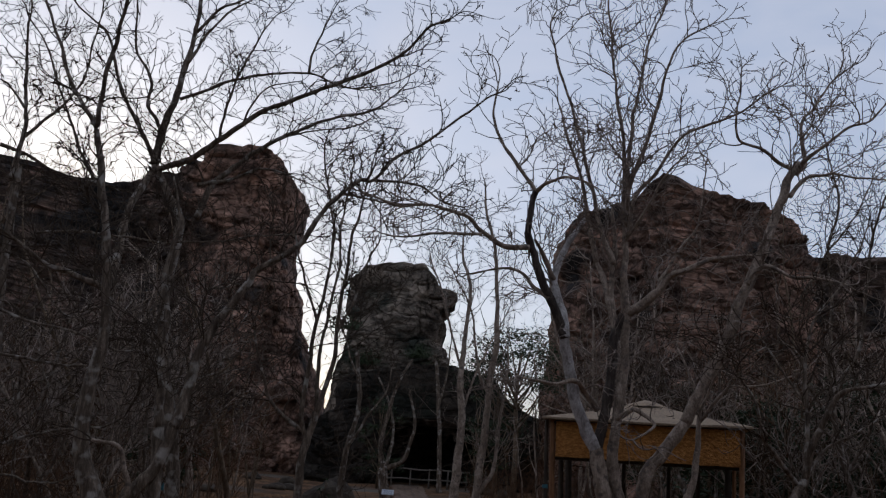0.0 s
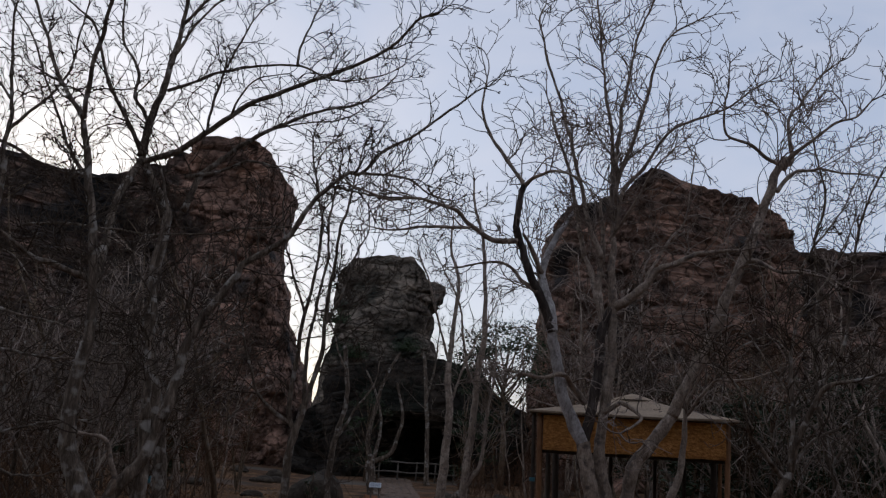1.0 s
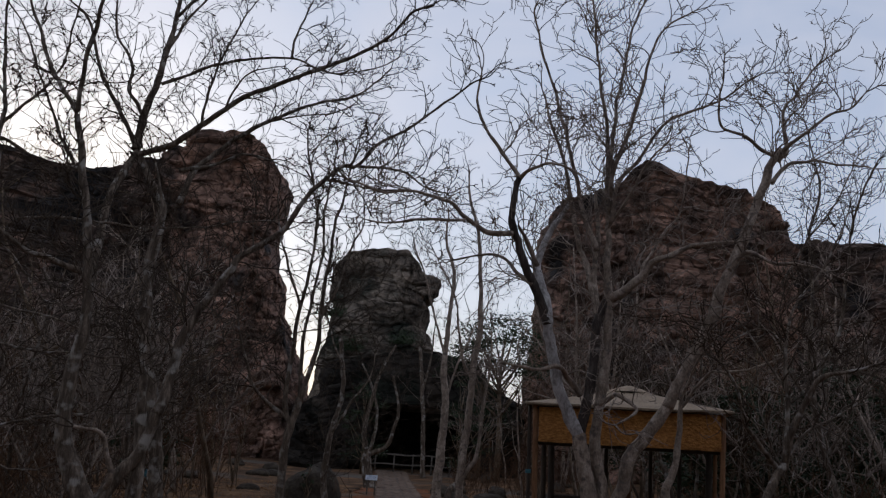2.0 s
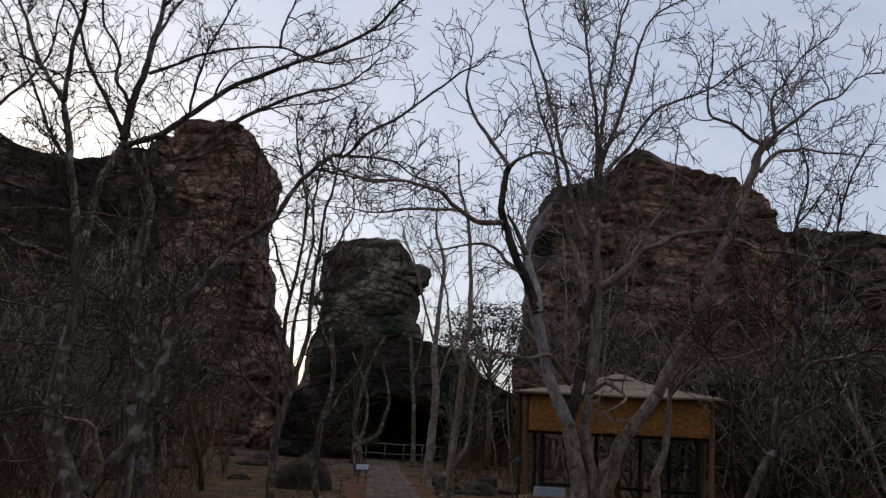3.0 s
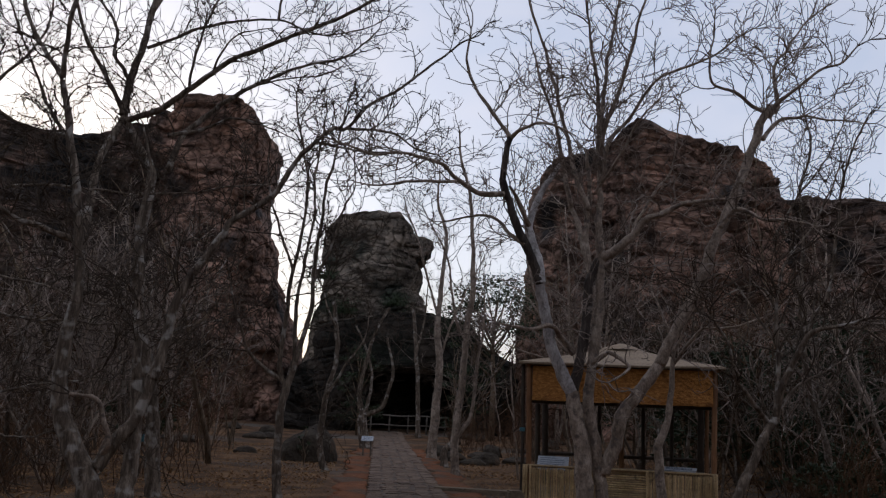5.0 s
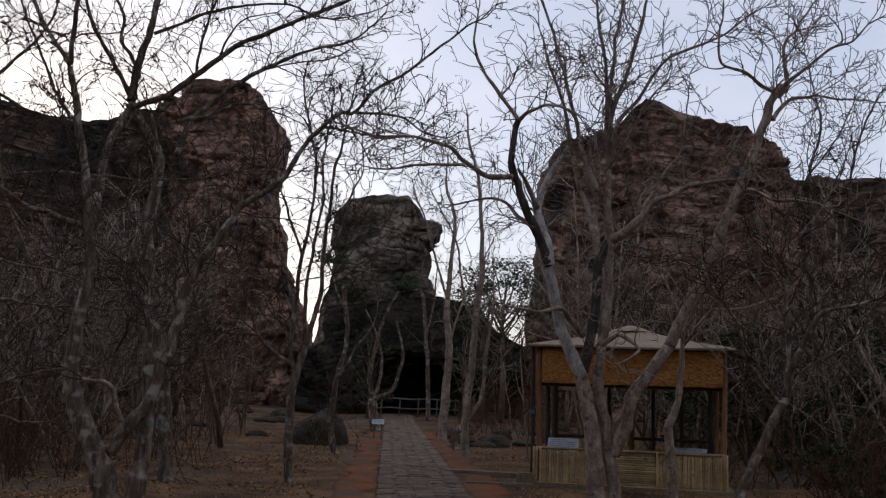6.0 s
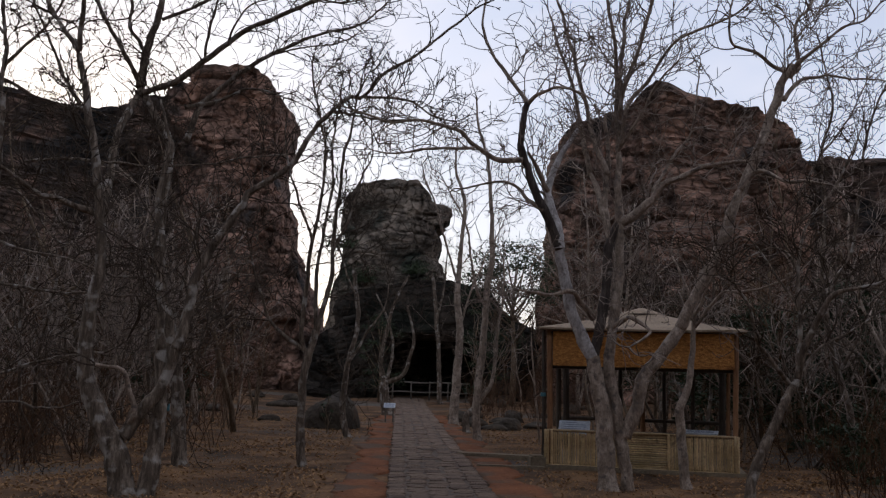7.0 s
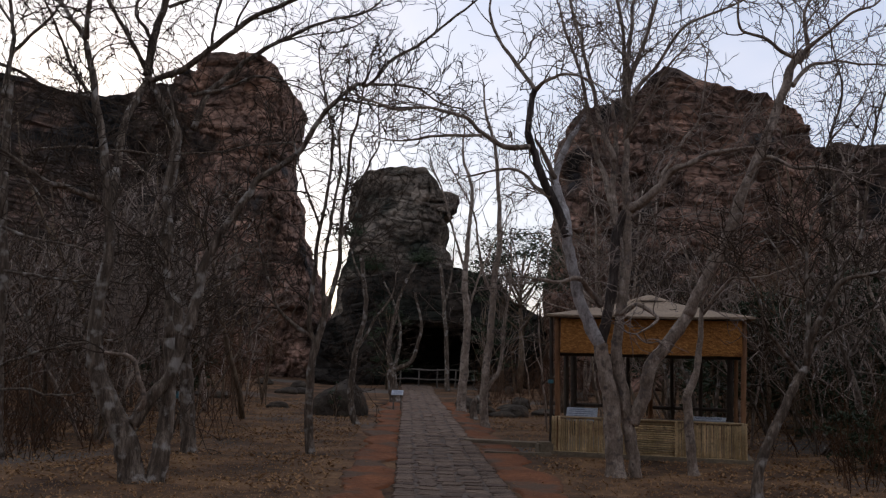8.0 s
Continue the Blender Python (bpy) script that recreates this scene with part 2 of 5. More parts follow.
def box(verts, faces, x0, x1, y0, y1, z0, z1, m=None):
    k = len(verts)
    for x, y, z in ((x0, y0, z0), (x1, y0, z0), (x1, y1, z0), (x0, y1, z0), (x0, y0, z1), (x1, y0, z1), (x1, y1, z1), (x0, y1, z1)):
        p = Vector((x, y, z))
        verts.append(tuple(m @ p if m else p))
    faces.extend(tuple(k + i for i in f) for f in ((3, 2, 1, 0), (4, 5, 6, 7), (0, 1, 5, 4), (1, 2, 6, 5), (2, 3, 7, 6), (3, 0, 4, 7)))


def bevelled(name, size, mat, bevel=0.01):
    """A slab with worn edges, its base at z 0."""
    bm = bmesh.new()
    bmesh.ops.create_cube(bm, size=1.0)
    bmesh.ops.scale(bm, vec=size, verts=bm.verts)
    bmesh.ops.translate(bm, vec=(0, 0, size[2] / 2), verts=bm.verts)
    bmesh.ops.bevel(bm, geom=list(bm.edges), offset=bevel, segments=2, affect="EDGES")
    me = bpy.data.meshes.new(name)
    bm.to_mesh(me)
    bm.free()
    me.materials.append(mat)
    return me


# ---- ground ----
def relief(x, y):
    near = 1 - min(1, max(0, (abs(x + 0.03 * y) - 1.5) / 2.5))
    side = min(1, max(0, (abs(x) - 6) / 14))
    h = 0.10 * noise.noise((x * 0.35, y * 0.35, 0)) + 0.03 * noise.noise((x * 1.7, y * 1.7, 3)) + 0.015 * noise.noise((x * 5, y * 5, 3))
    rise = 0.55 * side * min(1, max(0, (y - 16) / 20))
    pavilion_pad = math.exp(-(((x - 4) / 2.6) ** 2 + ((y - 18.3) / 2.6) ** 2) ** 3)
    return (h * (1 - near) + rise) * (1 - pavilion_pad) - 0.02


def ground_sheet():
    xs = np.concatenate([[-2000, -600, -200, -90], np.arange(-45, -12, 0.9), np.arange(-12, 12, 0.16), np.arange(12, 45, 0.9), [90, 200, 600, 2000]])
    ys = np.concatenate([[-2000, -400, -90, -30, -8, 2, 7], np.arange(9, 32, 0.16), np.arange(32, 90, 0.9), [130, 250, 600, 3000]])
    verts = [(x, y, relief(x, y) if abs(x) < 60 and -5 < y < 95 else -0.02) for y in ys for x in xs]
    w = len(xs)
    faces = [(j * w + i, j * w + i + 1, (j + 1) * w + i + 1, (j + 1) * w + i) for j in range(len(ys) - 1) for i in range(w - 1)]
    tagged(new("ground", mesh_of("ground", verts, faces, GROUND, True)), "brown earth strewn with dry leaf litter", "ground", kind="structure")


ground_sheet()


def sky_screen():
    """Unseen dark wall at the sides and behind, added to cut low sky light."""
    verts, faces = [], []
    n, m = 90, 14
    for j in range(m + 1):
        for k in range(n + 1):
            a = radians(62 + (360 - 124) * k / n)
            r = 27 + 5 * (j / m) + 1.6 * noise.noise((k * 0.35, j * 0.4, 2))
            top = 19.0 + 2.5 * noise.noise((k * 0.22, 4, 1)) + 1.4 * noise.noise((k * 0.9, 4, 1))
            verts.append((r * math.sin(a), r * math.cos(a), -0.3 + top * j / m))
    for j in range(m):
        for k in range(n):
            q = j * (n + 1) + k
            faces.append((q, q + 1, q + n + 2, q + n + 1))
    tagged(new("backdrop", mesh_of("backdrop", verts, faces, SCREEN_DARK)), "unseen dark screen added to block low sky light", "backdrop", kind="structure")


sky_screen()


# ---- rocks ----
def between(x, table):
    return float(np.interp(x, [p[0] for p in table], [p[1] for p in table]))


def ledge(w, across, up, seed):
    """How far the block of a bed at w stands out, and how near w lies to a joint, in metres."""
    i = math.floor(w.z * up)
    fz = w.z * up - i
    pitch = across * (1.1 + 0.4 * noise.cell(Vector((i + 0.5, seed + 0.5, 3.5))))
    run = (w.x * 0.85 + w.y * 0.5) * pitch + 7 * noise.cell(Vector((i + 0.5, seed + 0.5, 9.5)))
    c = math.floor(run)
    fx = run - c
    out = noise.cell(Vector((i + 0.5, c + 0.5, seed + 0.5)))
    return out, min(min(fz, 1 - fz) / up, 1.6 * min(fx, 1 - fx) / pitch)


def crag(name, label, mat, y0, depth, sides, top, z0=-0.6, seed=1, around=230, up=110, rough=1.0, block=1.0, beds=4, into=None):
    """A mass of bedded sandstone in a few thick beds. sides: height, left edge, right edge; top: place along x and height."""
    zs, ls, rs = zip(*sides)
    rows = []
    ang = np.linspace(0, 2 * math.pi, around, endpoint=False)
    off = Vector((seed * 17.3, seed * 5.1, seed * 9.7))
    caps = 14
    for j in range(up + caps + 1):
        s = min(1.0, j / up)
        shrink = 1.0 if j <= up else max(0.0, 1 - (j - up) / caps)
        row = []
        for a in ang:
            c, q = math.cos(a), math.sin(a)
            cx, cq = math.copysign(abs(c) ** 0.45, c), math.copysign(abs(q) ** 0.45, q)
            z = z0
            for _ in range(3):
                l, r = np.interp(z, zs, ls), np.interp(z, zs, rs)
                x = (l + r) / 2 + (r - l) / 2 * cx * shrink
                z = z0 + s * (between(x, top) - z0)
            y = y0 + depth / 2 + depth / 2 * cq * shrink
            p = Vector((x, y, z)) + off
            w = p + Vector(noise.noise_vector(p * 0.28)) * 0.8 + Vector(noise.noise_vector(p * 1.3)) * 0.26
            lump = noise.fractal(p * 0.4, 1.0, 2.1, 6)
            shelf, e1 = ledge(w, 0.58, 0.72, seed)
            slab, e2 = ledge(w, 1.3, 1.9, seed + 31)
            hollow = max(0.0, noise.noise(Vector((w.x * 0.22, w.y * 0.22, w.z * 0.5 + 7))) - 0.12)
            d = rough * (0.95 * lump - 1.3 * hollow) + block * (0.30 * shelf + 0.14 * slab - 0.22 * math.exp(-e1 / 0.07) - 0.08 * math.exp(-e2 / 0.05))
            chip = 0.5 + 0.5 * slab
            fade = 1.0 if j <= up else shrink
            row.append((x + d * cx * fade * 0.38, y + d * cq * fade, z + (0.22 * lump - 0.1 * (1 - chip)) * (1 if s > 0.9 else 0.3)))
        rows.append(row)
    ob = into or empty(name, (0, 0, 0), label, "rock formation")
    marks = [0] + [int(up * (k + 1) / beds) for k in range(beds - 1)] + [up + caps]
    for k in range(beds):
        part_rows = rows[marks[k]:marks[k + 1] + 1]
        verts = [p for row in part_rows for p in row]
        faces = [(j * around + i, j * around + (i + 1) % around, (j + 1) * around + (i + 1) % around, (j + 1) * around + i) for j in range(len(part_rows) - 1) for i in range(around)]
        if k == 0:
            faces.append(tuple(reversed(range(around))))
        piece("rock_bed", mesh_of("rock_bed", verts, faces, mat), ob)
    return ob


crag("cliff", "long dark sandstone cliff closing off the wood", ROCK, 60, 14,
     [(-1, -43, -8), (20, -43.4, -14)],
     [(-41.6, 21.6), (-35.6, 20.9), (-31.5, 20.1), (-29.1, 19.9), (-27.5, 19.3), (-25.5, 18.8), (-23.5, 18.7), (-21.5, 19.3), (-19.5, 19.7), (-15.6, 19.6)], seed=1, around=420)
crag("rock_tower", "tall reddish sandstone tower with an undercut neck", ROCK_RED, 55, 9,
     [(-0.8, -15.5, -6.5), (3.7, -15.6, -7.5), (5.8, -15.9, -8.2), (9.3, -16.3, -9.2), (11.5, -16.2, -9.7), (13.3, -16.6, -10.3), (14.5, -16.8, -10.4), (15.3, -17.2, -10.1), (16.5, -17.9, -9.9), (21, -18.3, -9.9)],
     [(-18.3, 18.0), (-17.6, 18.6), (-16.6, 19.2), (-15.2, 20.1), (-13.1, 20.3), (-12.0, 20.1), (-10.9, 19.5), (-10.2, 18.7), (-9.9, 18.0)], seed=2, around=340, up=170)
pinnacle = crag("rock_pinnacle", "grey weathered rock pinnacle with a jutting brow", ROCK_PALE, 53.5, 6,
     [(-0.5, -7.3, 4.1), (3.2, -6.8, 2.7), (5.5, -6.4, 1.1), (6.6, -6.1, 0.8), (7.4, -5.9, 0.6), (8.4, -5.7, 0.2), (9.0, -5.6, 0.5), (9.5, -5.6, 0.4), (10.3, -5.8, -0.0), (10.7, -5.8, 0.1), (10.9, -5.8, 0.9), (13.5, -5.8, 0.9)],
     [(-5.9, 11.2), (-5.4, 12.2), (-4.9, 12.6), (-3.4, 12.8), (-2.3, 13.0), (-2.0, 12.7), (-1.2, 12.9), (-0.7, 12.3), (-0.2, 11.7), (0.1, 11.45), (0.9, 11.35)], z0=3.4, seed=3, around=300, up=140, rough=0.6, block=0.8)
crag("brow", "", ROCK_PALE, 54.5, 1.8, [(10.7, -0.9, 0.6), (11.1, -0.9, 1.0), (11.6, -0.9, 0.95)], [(-0.9, 11.75), (0.5, 11.6), (1.0, 11.5)], z0=10.75, seed=13, around=70, up=12, rough=0.12, block=0.1, beds=1, into=pinnacle)
# back of the cave: the stone is coloured darker to deepen its shade
crag("rock_shoulder", "low rock shoulder beside the pinnacle, shade in its colour", ROCK_SHADED, 57, 7,
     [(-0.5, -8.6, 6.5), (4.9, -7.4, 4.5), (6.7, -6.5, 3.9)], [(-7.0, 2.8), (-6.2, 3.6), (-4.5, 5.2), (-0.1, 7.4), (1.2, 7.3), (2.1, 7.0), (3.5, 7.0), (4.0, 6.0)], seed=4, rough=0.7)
crag("rock_bluff", "broad brown sandstone bluff with a rounded top", ROCK_RED, 46, 9,
     [(0.1, 5.6, 20.6), (8.0, 6.2, 19.9), (11.6, 6.3, 20.0), (13.5, 6.6, 19.8), (14.3, 6.9, 19.5), (16, 7.0, 18.9)],
     [(6.0, 12.6), (6.5, 13.9), (7.2, 14.9), (8.7, 15.4), (9.9, 15.9), (10.7, 16.6), (11.3, 17.0), (12.2, 16.8), (13.9, 16.3), (15.4, 15.9), (16.6, 15.7), (17.8, 15.3), (18.7, 14.6), (19.4, 14.2), (20, 13.6)], seed=5, around=440, up=150)
crag("rock_ridge", "distant dark rock ridge beyond the bluff", ROCK, 57, 12,
     [(0.1, 20, 46), (15.5, 20, 46)], [(20, 15.2), (22.6, 15.3), (24.5, 15.8), (26.0, 16.2), (27.4, 16.1), (28.9, 15.8), (31.9, 16.0), (35.6, 15.3), (46, 14.8)], seed=6, around=300)
# cave mouth, with its shade painted into the rock tones
crag("shelter_side", "rock wall beside the cave mouth, shade in its colour", ROCK_SHADED, 50, 6, [(-0.5, -7.6, -2.7), (2, -7.2, -2.6), (6, -6.3, -2.9)], [(-7.5, 2.8), (-6.2, 3.4), (-5, 4.6), (-2.6, 5.0)], seed=7, around=150, up=60, rough=0.7)
crag("shelter_side", "rock wall beside the cave mouth, shade in its colour", ROCK_SHADED, 51, 6, [(-0.5, 3.3, 7.4), (3, 3.2, 6.8), (6, 3.4, 5.6)], [(3, 4.6), (4.5, 4.9), (7, 3.2)], seed=8, around=150, up=60, rough=0.7)
crag("shelter_roof", "overhanging rock roof above the dark cave mouth", ROCK_SHADED, 50.5, 8, [(3.4, -5.5, 4.6), (5.0, -6.0, 4.2), (6.5, -5.5, 2.5)], [(-6, 5.2), (-3, 6.4), (0, 6.6), (2.5, 6.2), (4.6, 5.2)], z0=3.6, seed=9, around=170, up=50, rough=0.5, block=0.3)

# ---- path ----
def path_edges(y):
    return np.interp(y, [-20, 11.5, 38.8, 48.2, 52], [0.55, -0.58, -1.56, -2.1, -2.3]), np.interp(y, [-20, 11.8, 39.6, 50, 52], [2.33, 1.02, -0.13, -0.4, -0.45])


def strip(name, y0, y1, left, right, z, mat, label, step=0.25, wobble=0.05, lip=0.25, cat="path"):
    """A low bed with uneven borders that dips into the ground at both sides."""
    ys = np.arange(y0, y1 + 0.01, step)
    verts, faces = [], []
    for y in ys:
        l, r = left(y) + wobble * (noise.noise((y * 0.7, 1, 2)) * 2 + noise.noise((y * 2.9, 4, 2))), right(y) + wobble * (noise.noise((y * 0.7, 8, 5)) * 2 + noise.noise((y * 2.9, 9, 5)))
        for k in range(9):
            f = k / 8
            verts.append((l + (r - l) * f, y, z - (lip if k in (0, 8) else 0) + (0.012 * noise.noise((l * 4 + f * 9, y * 2, 4)) if 0 < k < 8 else 0)))
    for j in range(len(ys) - 1):
        for k in range(8):
            a = j * 9 + k
            faces.append((a, a + 1, a + 10, a + 9))
    return tagged(new(name, mesh_of(name, verts, faces, mat, True)), label, cat, kind="structure")


strip("soil_verge", -18, 33, lambda y: path_edges(y)[0] - 0.95 + 0.012 * y, lambda y: path_edges(y)[0] + 0.1, 0.012, RED_SOIL, "strip of bare red soil beside the path", wobble=0.22, cat="soil")
strip("soil_verge", -18, 34, lambda y: path_edges(y)[1] - 0.1, lambda y: path_edges(y)[1] + 1.15 - 0.022 * y, 0.012, RED_SOIL, "strip of bare red soil beside the path", wobble=0.22, cat="soil")
path = strip("path", -18, 51, lambda y: path_edges(y)[0], lambda y: path_edges(y)[1], 0.035, MORTAR, "narrow stone-paved path running to the cave", wobble=0.0, lip=0.2)

# ---- pavilion ----
PAV = pose(2.22, 17.23, 0, 0, 0, -13.6)
WIDE, DEEP = 3.35, 3.3


def pavilion():
    hut = new("pavilion")
    hut.matrix_basis = PAV
    tagged(hut, "open bamboo pavilion with woven mat panels and a shallow hipped roof", "pavilion")
    piece("base", bevelled("base", (WIDE + 0.35, DEEP + 0.35, 0.12), CONCRETE, 0.02), hut, pose(WIDE / 2, DEEP / 2, -0.06))
    rnd = random.Random(5)
    # posts: corners of brown timber, thinner dark ones at the back
    for x, y, r, mat in ((0, 0, 0.052, POST_WOOD), (WIDE, 0, 0.048, POST_WOOD), (0, DEEP, 0.07, DARK_WOOD), (WIDE, DEEP, 0.07, DARK_WOOD), (WIDE * 0.5, DEEP, 0.06, POST_WOOD),
                         (WIDE * 0.36, DEEP, 0.045, DARK_WOOD), (WIDE * 0.64, DEEP, 0.04, DARK_WOOD), (WIDE * 0.82, DEEP, 0.045, DARK_WOOD), (WIDE, DEEP * 0.5, 0.038, POST_WOOD), (0, DEEP * 0.5, 0.05, DARK_WOOD), (-0.12, 0.05, 0.036, DARK_WOOD)):
        v, f = [], []
        tube(v, f, [(x + 0.012 * math.sin(z * 2 + x), y + 0.01 * math.cos(z * 3), z) for z in np.linspace(0, 2.55, 12)], [r * (1 + 0.06 * math.sin(z * 9 + x)) for z in range(12)], 9)
        piece("post", mesh_of("post", v, f, mat, True), hut)
    # eave beams
    for p, q in (((0, 0, 2.5), (WIDE, 0, 2.5)), ((0, DEEP, 2.5), (WIDE, DEEP, 2.5)), ((0, 0, 2.5), (0, DEEP, 2.5)), ((WIDE, 0, 2.5), (WIDE, DEEP, 2.5)),
                 ((0, 0.06, 1.86), (WIDE, 0.06, 1.86)), ((0, DEEP, 0.75), (WIDE, DEEP, 0.75))):
        v, f = [], []
        tube(v, f, [Vector(p).lerp(Vector(q), t) for t in np.linspace(0, 1, 8)], [0.04] * 8, 8)
        piece("beam", mesh_of("beam", v, f, DARK_WOOD, True), hut)
    # roof: four sagging sheets
    over, z0, z1 = 0.2, 2.60, 3.06
    c = [(-over, -over), (WIDE + over, -over), (WIDE + over, DEEP + over), (-over, DEEP + over)]
    apex = Vector((WIDE / 2, DEEP / 2, z1))
    for i in range(4):
        a, b = Vector((*c[i], z0)), Vector((*c[(i + 1) % 4], z0))
        v, f = [], []
        n = 14
        for lift in (0.0, -0.035):
            for j in range(n + 1):
                for k in range(n + 1):
                    p = a.lerp(b, k / n).lerp(apex, j / n)
                    p.z += lift + 0.012 * noise.noise(p * 1.5) - 0.035 * math.sin(math.pi * j / n) - 0.02 * math.sin(math.pi * k / n) * (1 - j / n)
                    v.append(tuple(p))
        w, half = n + 1, (n + 1) ** 2
        for j in range(n):
            for k in range(n):
                q = j * w + k
                f.append((q, q + 1, q + w + 1, q + w))
                f.append((half + q + w, half + q + w + 1, half + q + 1, half + q))
        for k in range(n):
            f.append((half + k, half + k + 1, k + 1, k))
        piece("roof_sheet", mesh_of("roof_sheet", v, f, ROOFING), hut, label="pale brown roofing sheet")
    v, f = [], []
    tube(v, f, [apex + Vector((0, 0, -0.10)), apex + Vector((0, 0, -0.03)), apex + Vector((0, 0, 0.02)), apex + Vector((0, 0, 0.035))], [0.46, 0.27, 0.10, 0.03], 12)
    piece("roof_cap", mesh_of("roof_cap", v, f, ROOFING), hut)
    # woven mats under the eaves
    def mat_panel(p, q, zlo, zhi):
        v, f = [], []
        p, q = Vector((*p, 0)), Vector((*q, 0))
        side = (q - p).normalized().cross(Vector((0, 0, 1)))
        n, m = 60, 16
        for face in (0.0, 0.02):
            for j in range(m + 1):
                for k in range(n + 1):
                    b = 0.012 * noise.noise((k * 0.12, j * 0.2, p.x)) + 0.004 * ((j + k) % 2)
                    w = p.lerp(q, k / n) + side * (face + b)
                    v.append((w.x, w.y, zlo + (zhi - zlo) * j / m + 0.012 * noise.noise((k * 0.2, 3, 1)) * (1 - j / m)))
        w, half = n + 1, (n + 1) * (m + 1)
        for j in range(m):
            for k in range(n):
                a = j * w + k
                f.append((a, a + 1, a + w + 1, a + w))
                f.append((half + a + w, half + a + w + 1, half + a + 1, half + a))
        for k in range(n):
            f.append((half + k, half + k + 1, k + 1, k))
        piece("mat_panel", mesh_of("mat_panel", v, f, MAT), hut, label="orange woven bamboo mat")
    mat_panel((0.06, -0.05), (WIDE - 0.02, -0.05), 1.88, 2.52)
    mat_panel((WIDE + 0.05, 0.05), (WIDE + 0.05, DEEP), 1.88, 2.52)
    # bamboo parapet: upright canes, a middle field of level canes, upright again
    def cane(p, q, r):
        v, f = [], []
        n = 9
        line = [Vector(p).lerp(Vector(q), t) for t in np.linspace(0, 1, n)]
        tube(v, f, line, [r * (1.12 if k % 3 == 1 else 0.97) for k in range(n)], 6)
        piece("cane", mesh_of("cane", v, f, BAMBOO, True), hut)
    y = -0.09
    def upright(x0, x1, step):
        x = x0
        while x < x1:
            cane((x, y + rnd.uniform(-0.006, 0.006), 0.04), (x + rnd.uniform(-0.008, 0.008), y, 0.66 + rnd.uniform(-0.02, 0.01)), rnd.uniform(0.017, 0.022))
            x += step * rnd.uniform(0.9, 1.12)
    upright(0.10, 1.28, 0.043)
    z = 0.07
    while z < 0.66:
        cane((1.3, y, z), (2.16, y, z + rnd.uniform(-0.006, 0.006)), rnd.uniform(0.013, 0.019))
        z += rnd.uniform(0.034, 0.042)
    upright(2.20, WIDE - 0.02, 0.043)
    for x in (-0.06, -0.01, 0.06, 1.29, 2.17, WIDE - 0.03, WIDE + 0.02):
        cane((x, y - 0.03, 0.0), (x, y - 0.03, 0.70), 0.024)
    cane((0.0, y - 0.02, 0.685), (WIDE + 0.02, y - 0.02, 0.685), 0.024)
    cane((0.0, y - 0.035, 0.05), (WIDE + 0.02, y - 0.035, 0.05), 0.02)
    # shelf behind the parapet
    piece("shelf", bevelled("shelf", (WIDE - 0.3, 0.35, 0.03), DARK_WOOD, 0.005), hut, pose(WIDE / 2, 0.2, 0.66))
    return hut


pavilion()


def placed(x, y, z=0.0, turn=0.0):
    """A pose in the pavilion's own measure."""
    return PAV @ pose(x, y, z, 0, 0, turn)


def info_board(m, w, h, tilt, legs, label):
    board = new("information_board")
    board.matrix_basis = m
    tagged(board, label, "information board")
    up = legs if legs else 0.03
    face = piece("panel", bevelled("panel", (w, h, 0.025), BOARD, 0.004), board, pose(0, 0, up, tilt))
    rows = 5
    for k in range(rows):
        v, f = [], []
        wide = w * (0.8 if k else 0.5)
        box(v, f, -w * 0.42, -w * 0.42 + wide, -0.006, 0.006, 0.0255, 0.0285)
        yy = (0.34 - 0.16 * k) * h
        piece("text_bar", mesh_of("text_bar", v, f, INK), face, pose(0, yy, 0))
    if legs:
        for s in (-1, 1):
            v, f = [], []
            tube(v, f, [(s * w * 0.32, 0, -0.05), (s * w * 0.32, 0, legs * 0.5), (s * w * 0.32, 0, legs)], [0.025] * 3, 8)
            piece("leg", mesh_of("leg", v, f, RAIL_WOOD), board)
    return board


info_board(pose(-1.33, 29.1, 0.0, 0, 0, 0), 0.37, 0.30, 26, 0.52, "pale slanted information board on two wooden legs")
info_board(placed(0.45, 0.18, 0.69), 0.58, 0.38, 35, 0, "pale slanted information board on the pavilion shelf")
info_board(placed(2.75, 0.22, 0.69, -8), 0.6, 0.3, 8, 0, "pale board lying on the pavilion shelf")


def kerb(x0, y0, x1, y1, wide, high, label):
    dx, dy = x1 - x0, y1 - y0
    ob = piece("concrete_slab", bevelled("concrete_slab", (math.hypot(dx, dy), wide, high), CONCRETE, 0.02), None, pose((x0 + x1) / 2, (y0 + y1) / 2, -0.05, 0, 0, math.degrees(math.atan2(dy, dx))))
    return tagged(ob, label, "slab")


kerb(0.55, 19.0, 2.2, 18.6, 0.35, 0.12, "flat concrete strip joining path and pavilion")
kerb(0.85, 17.0, 2.1, 16.9, 0.16, 0.09, "flat concrete strip joining path and pavilion")
tagged(piece("stone_block", bevelled("stone_block", (0.28, 0.3, 0.24), CONCRETE, 0.03), None, pose(1.98, 17.15, -0.02, 0, 0, 10)), "small square concrete block beside the pavilion", "block")


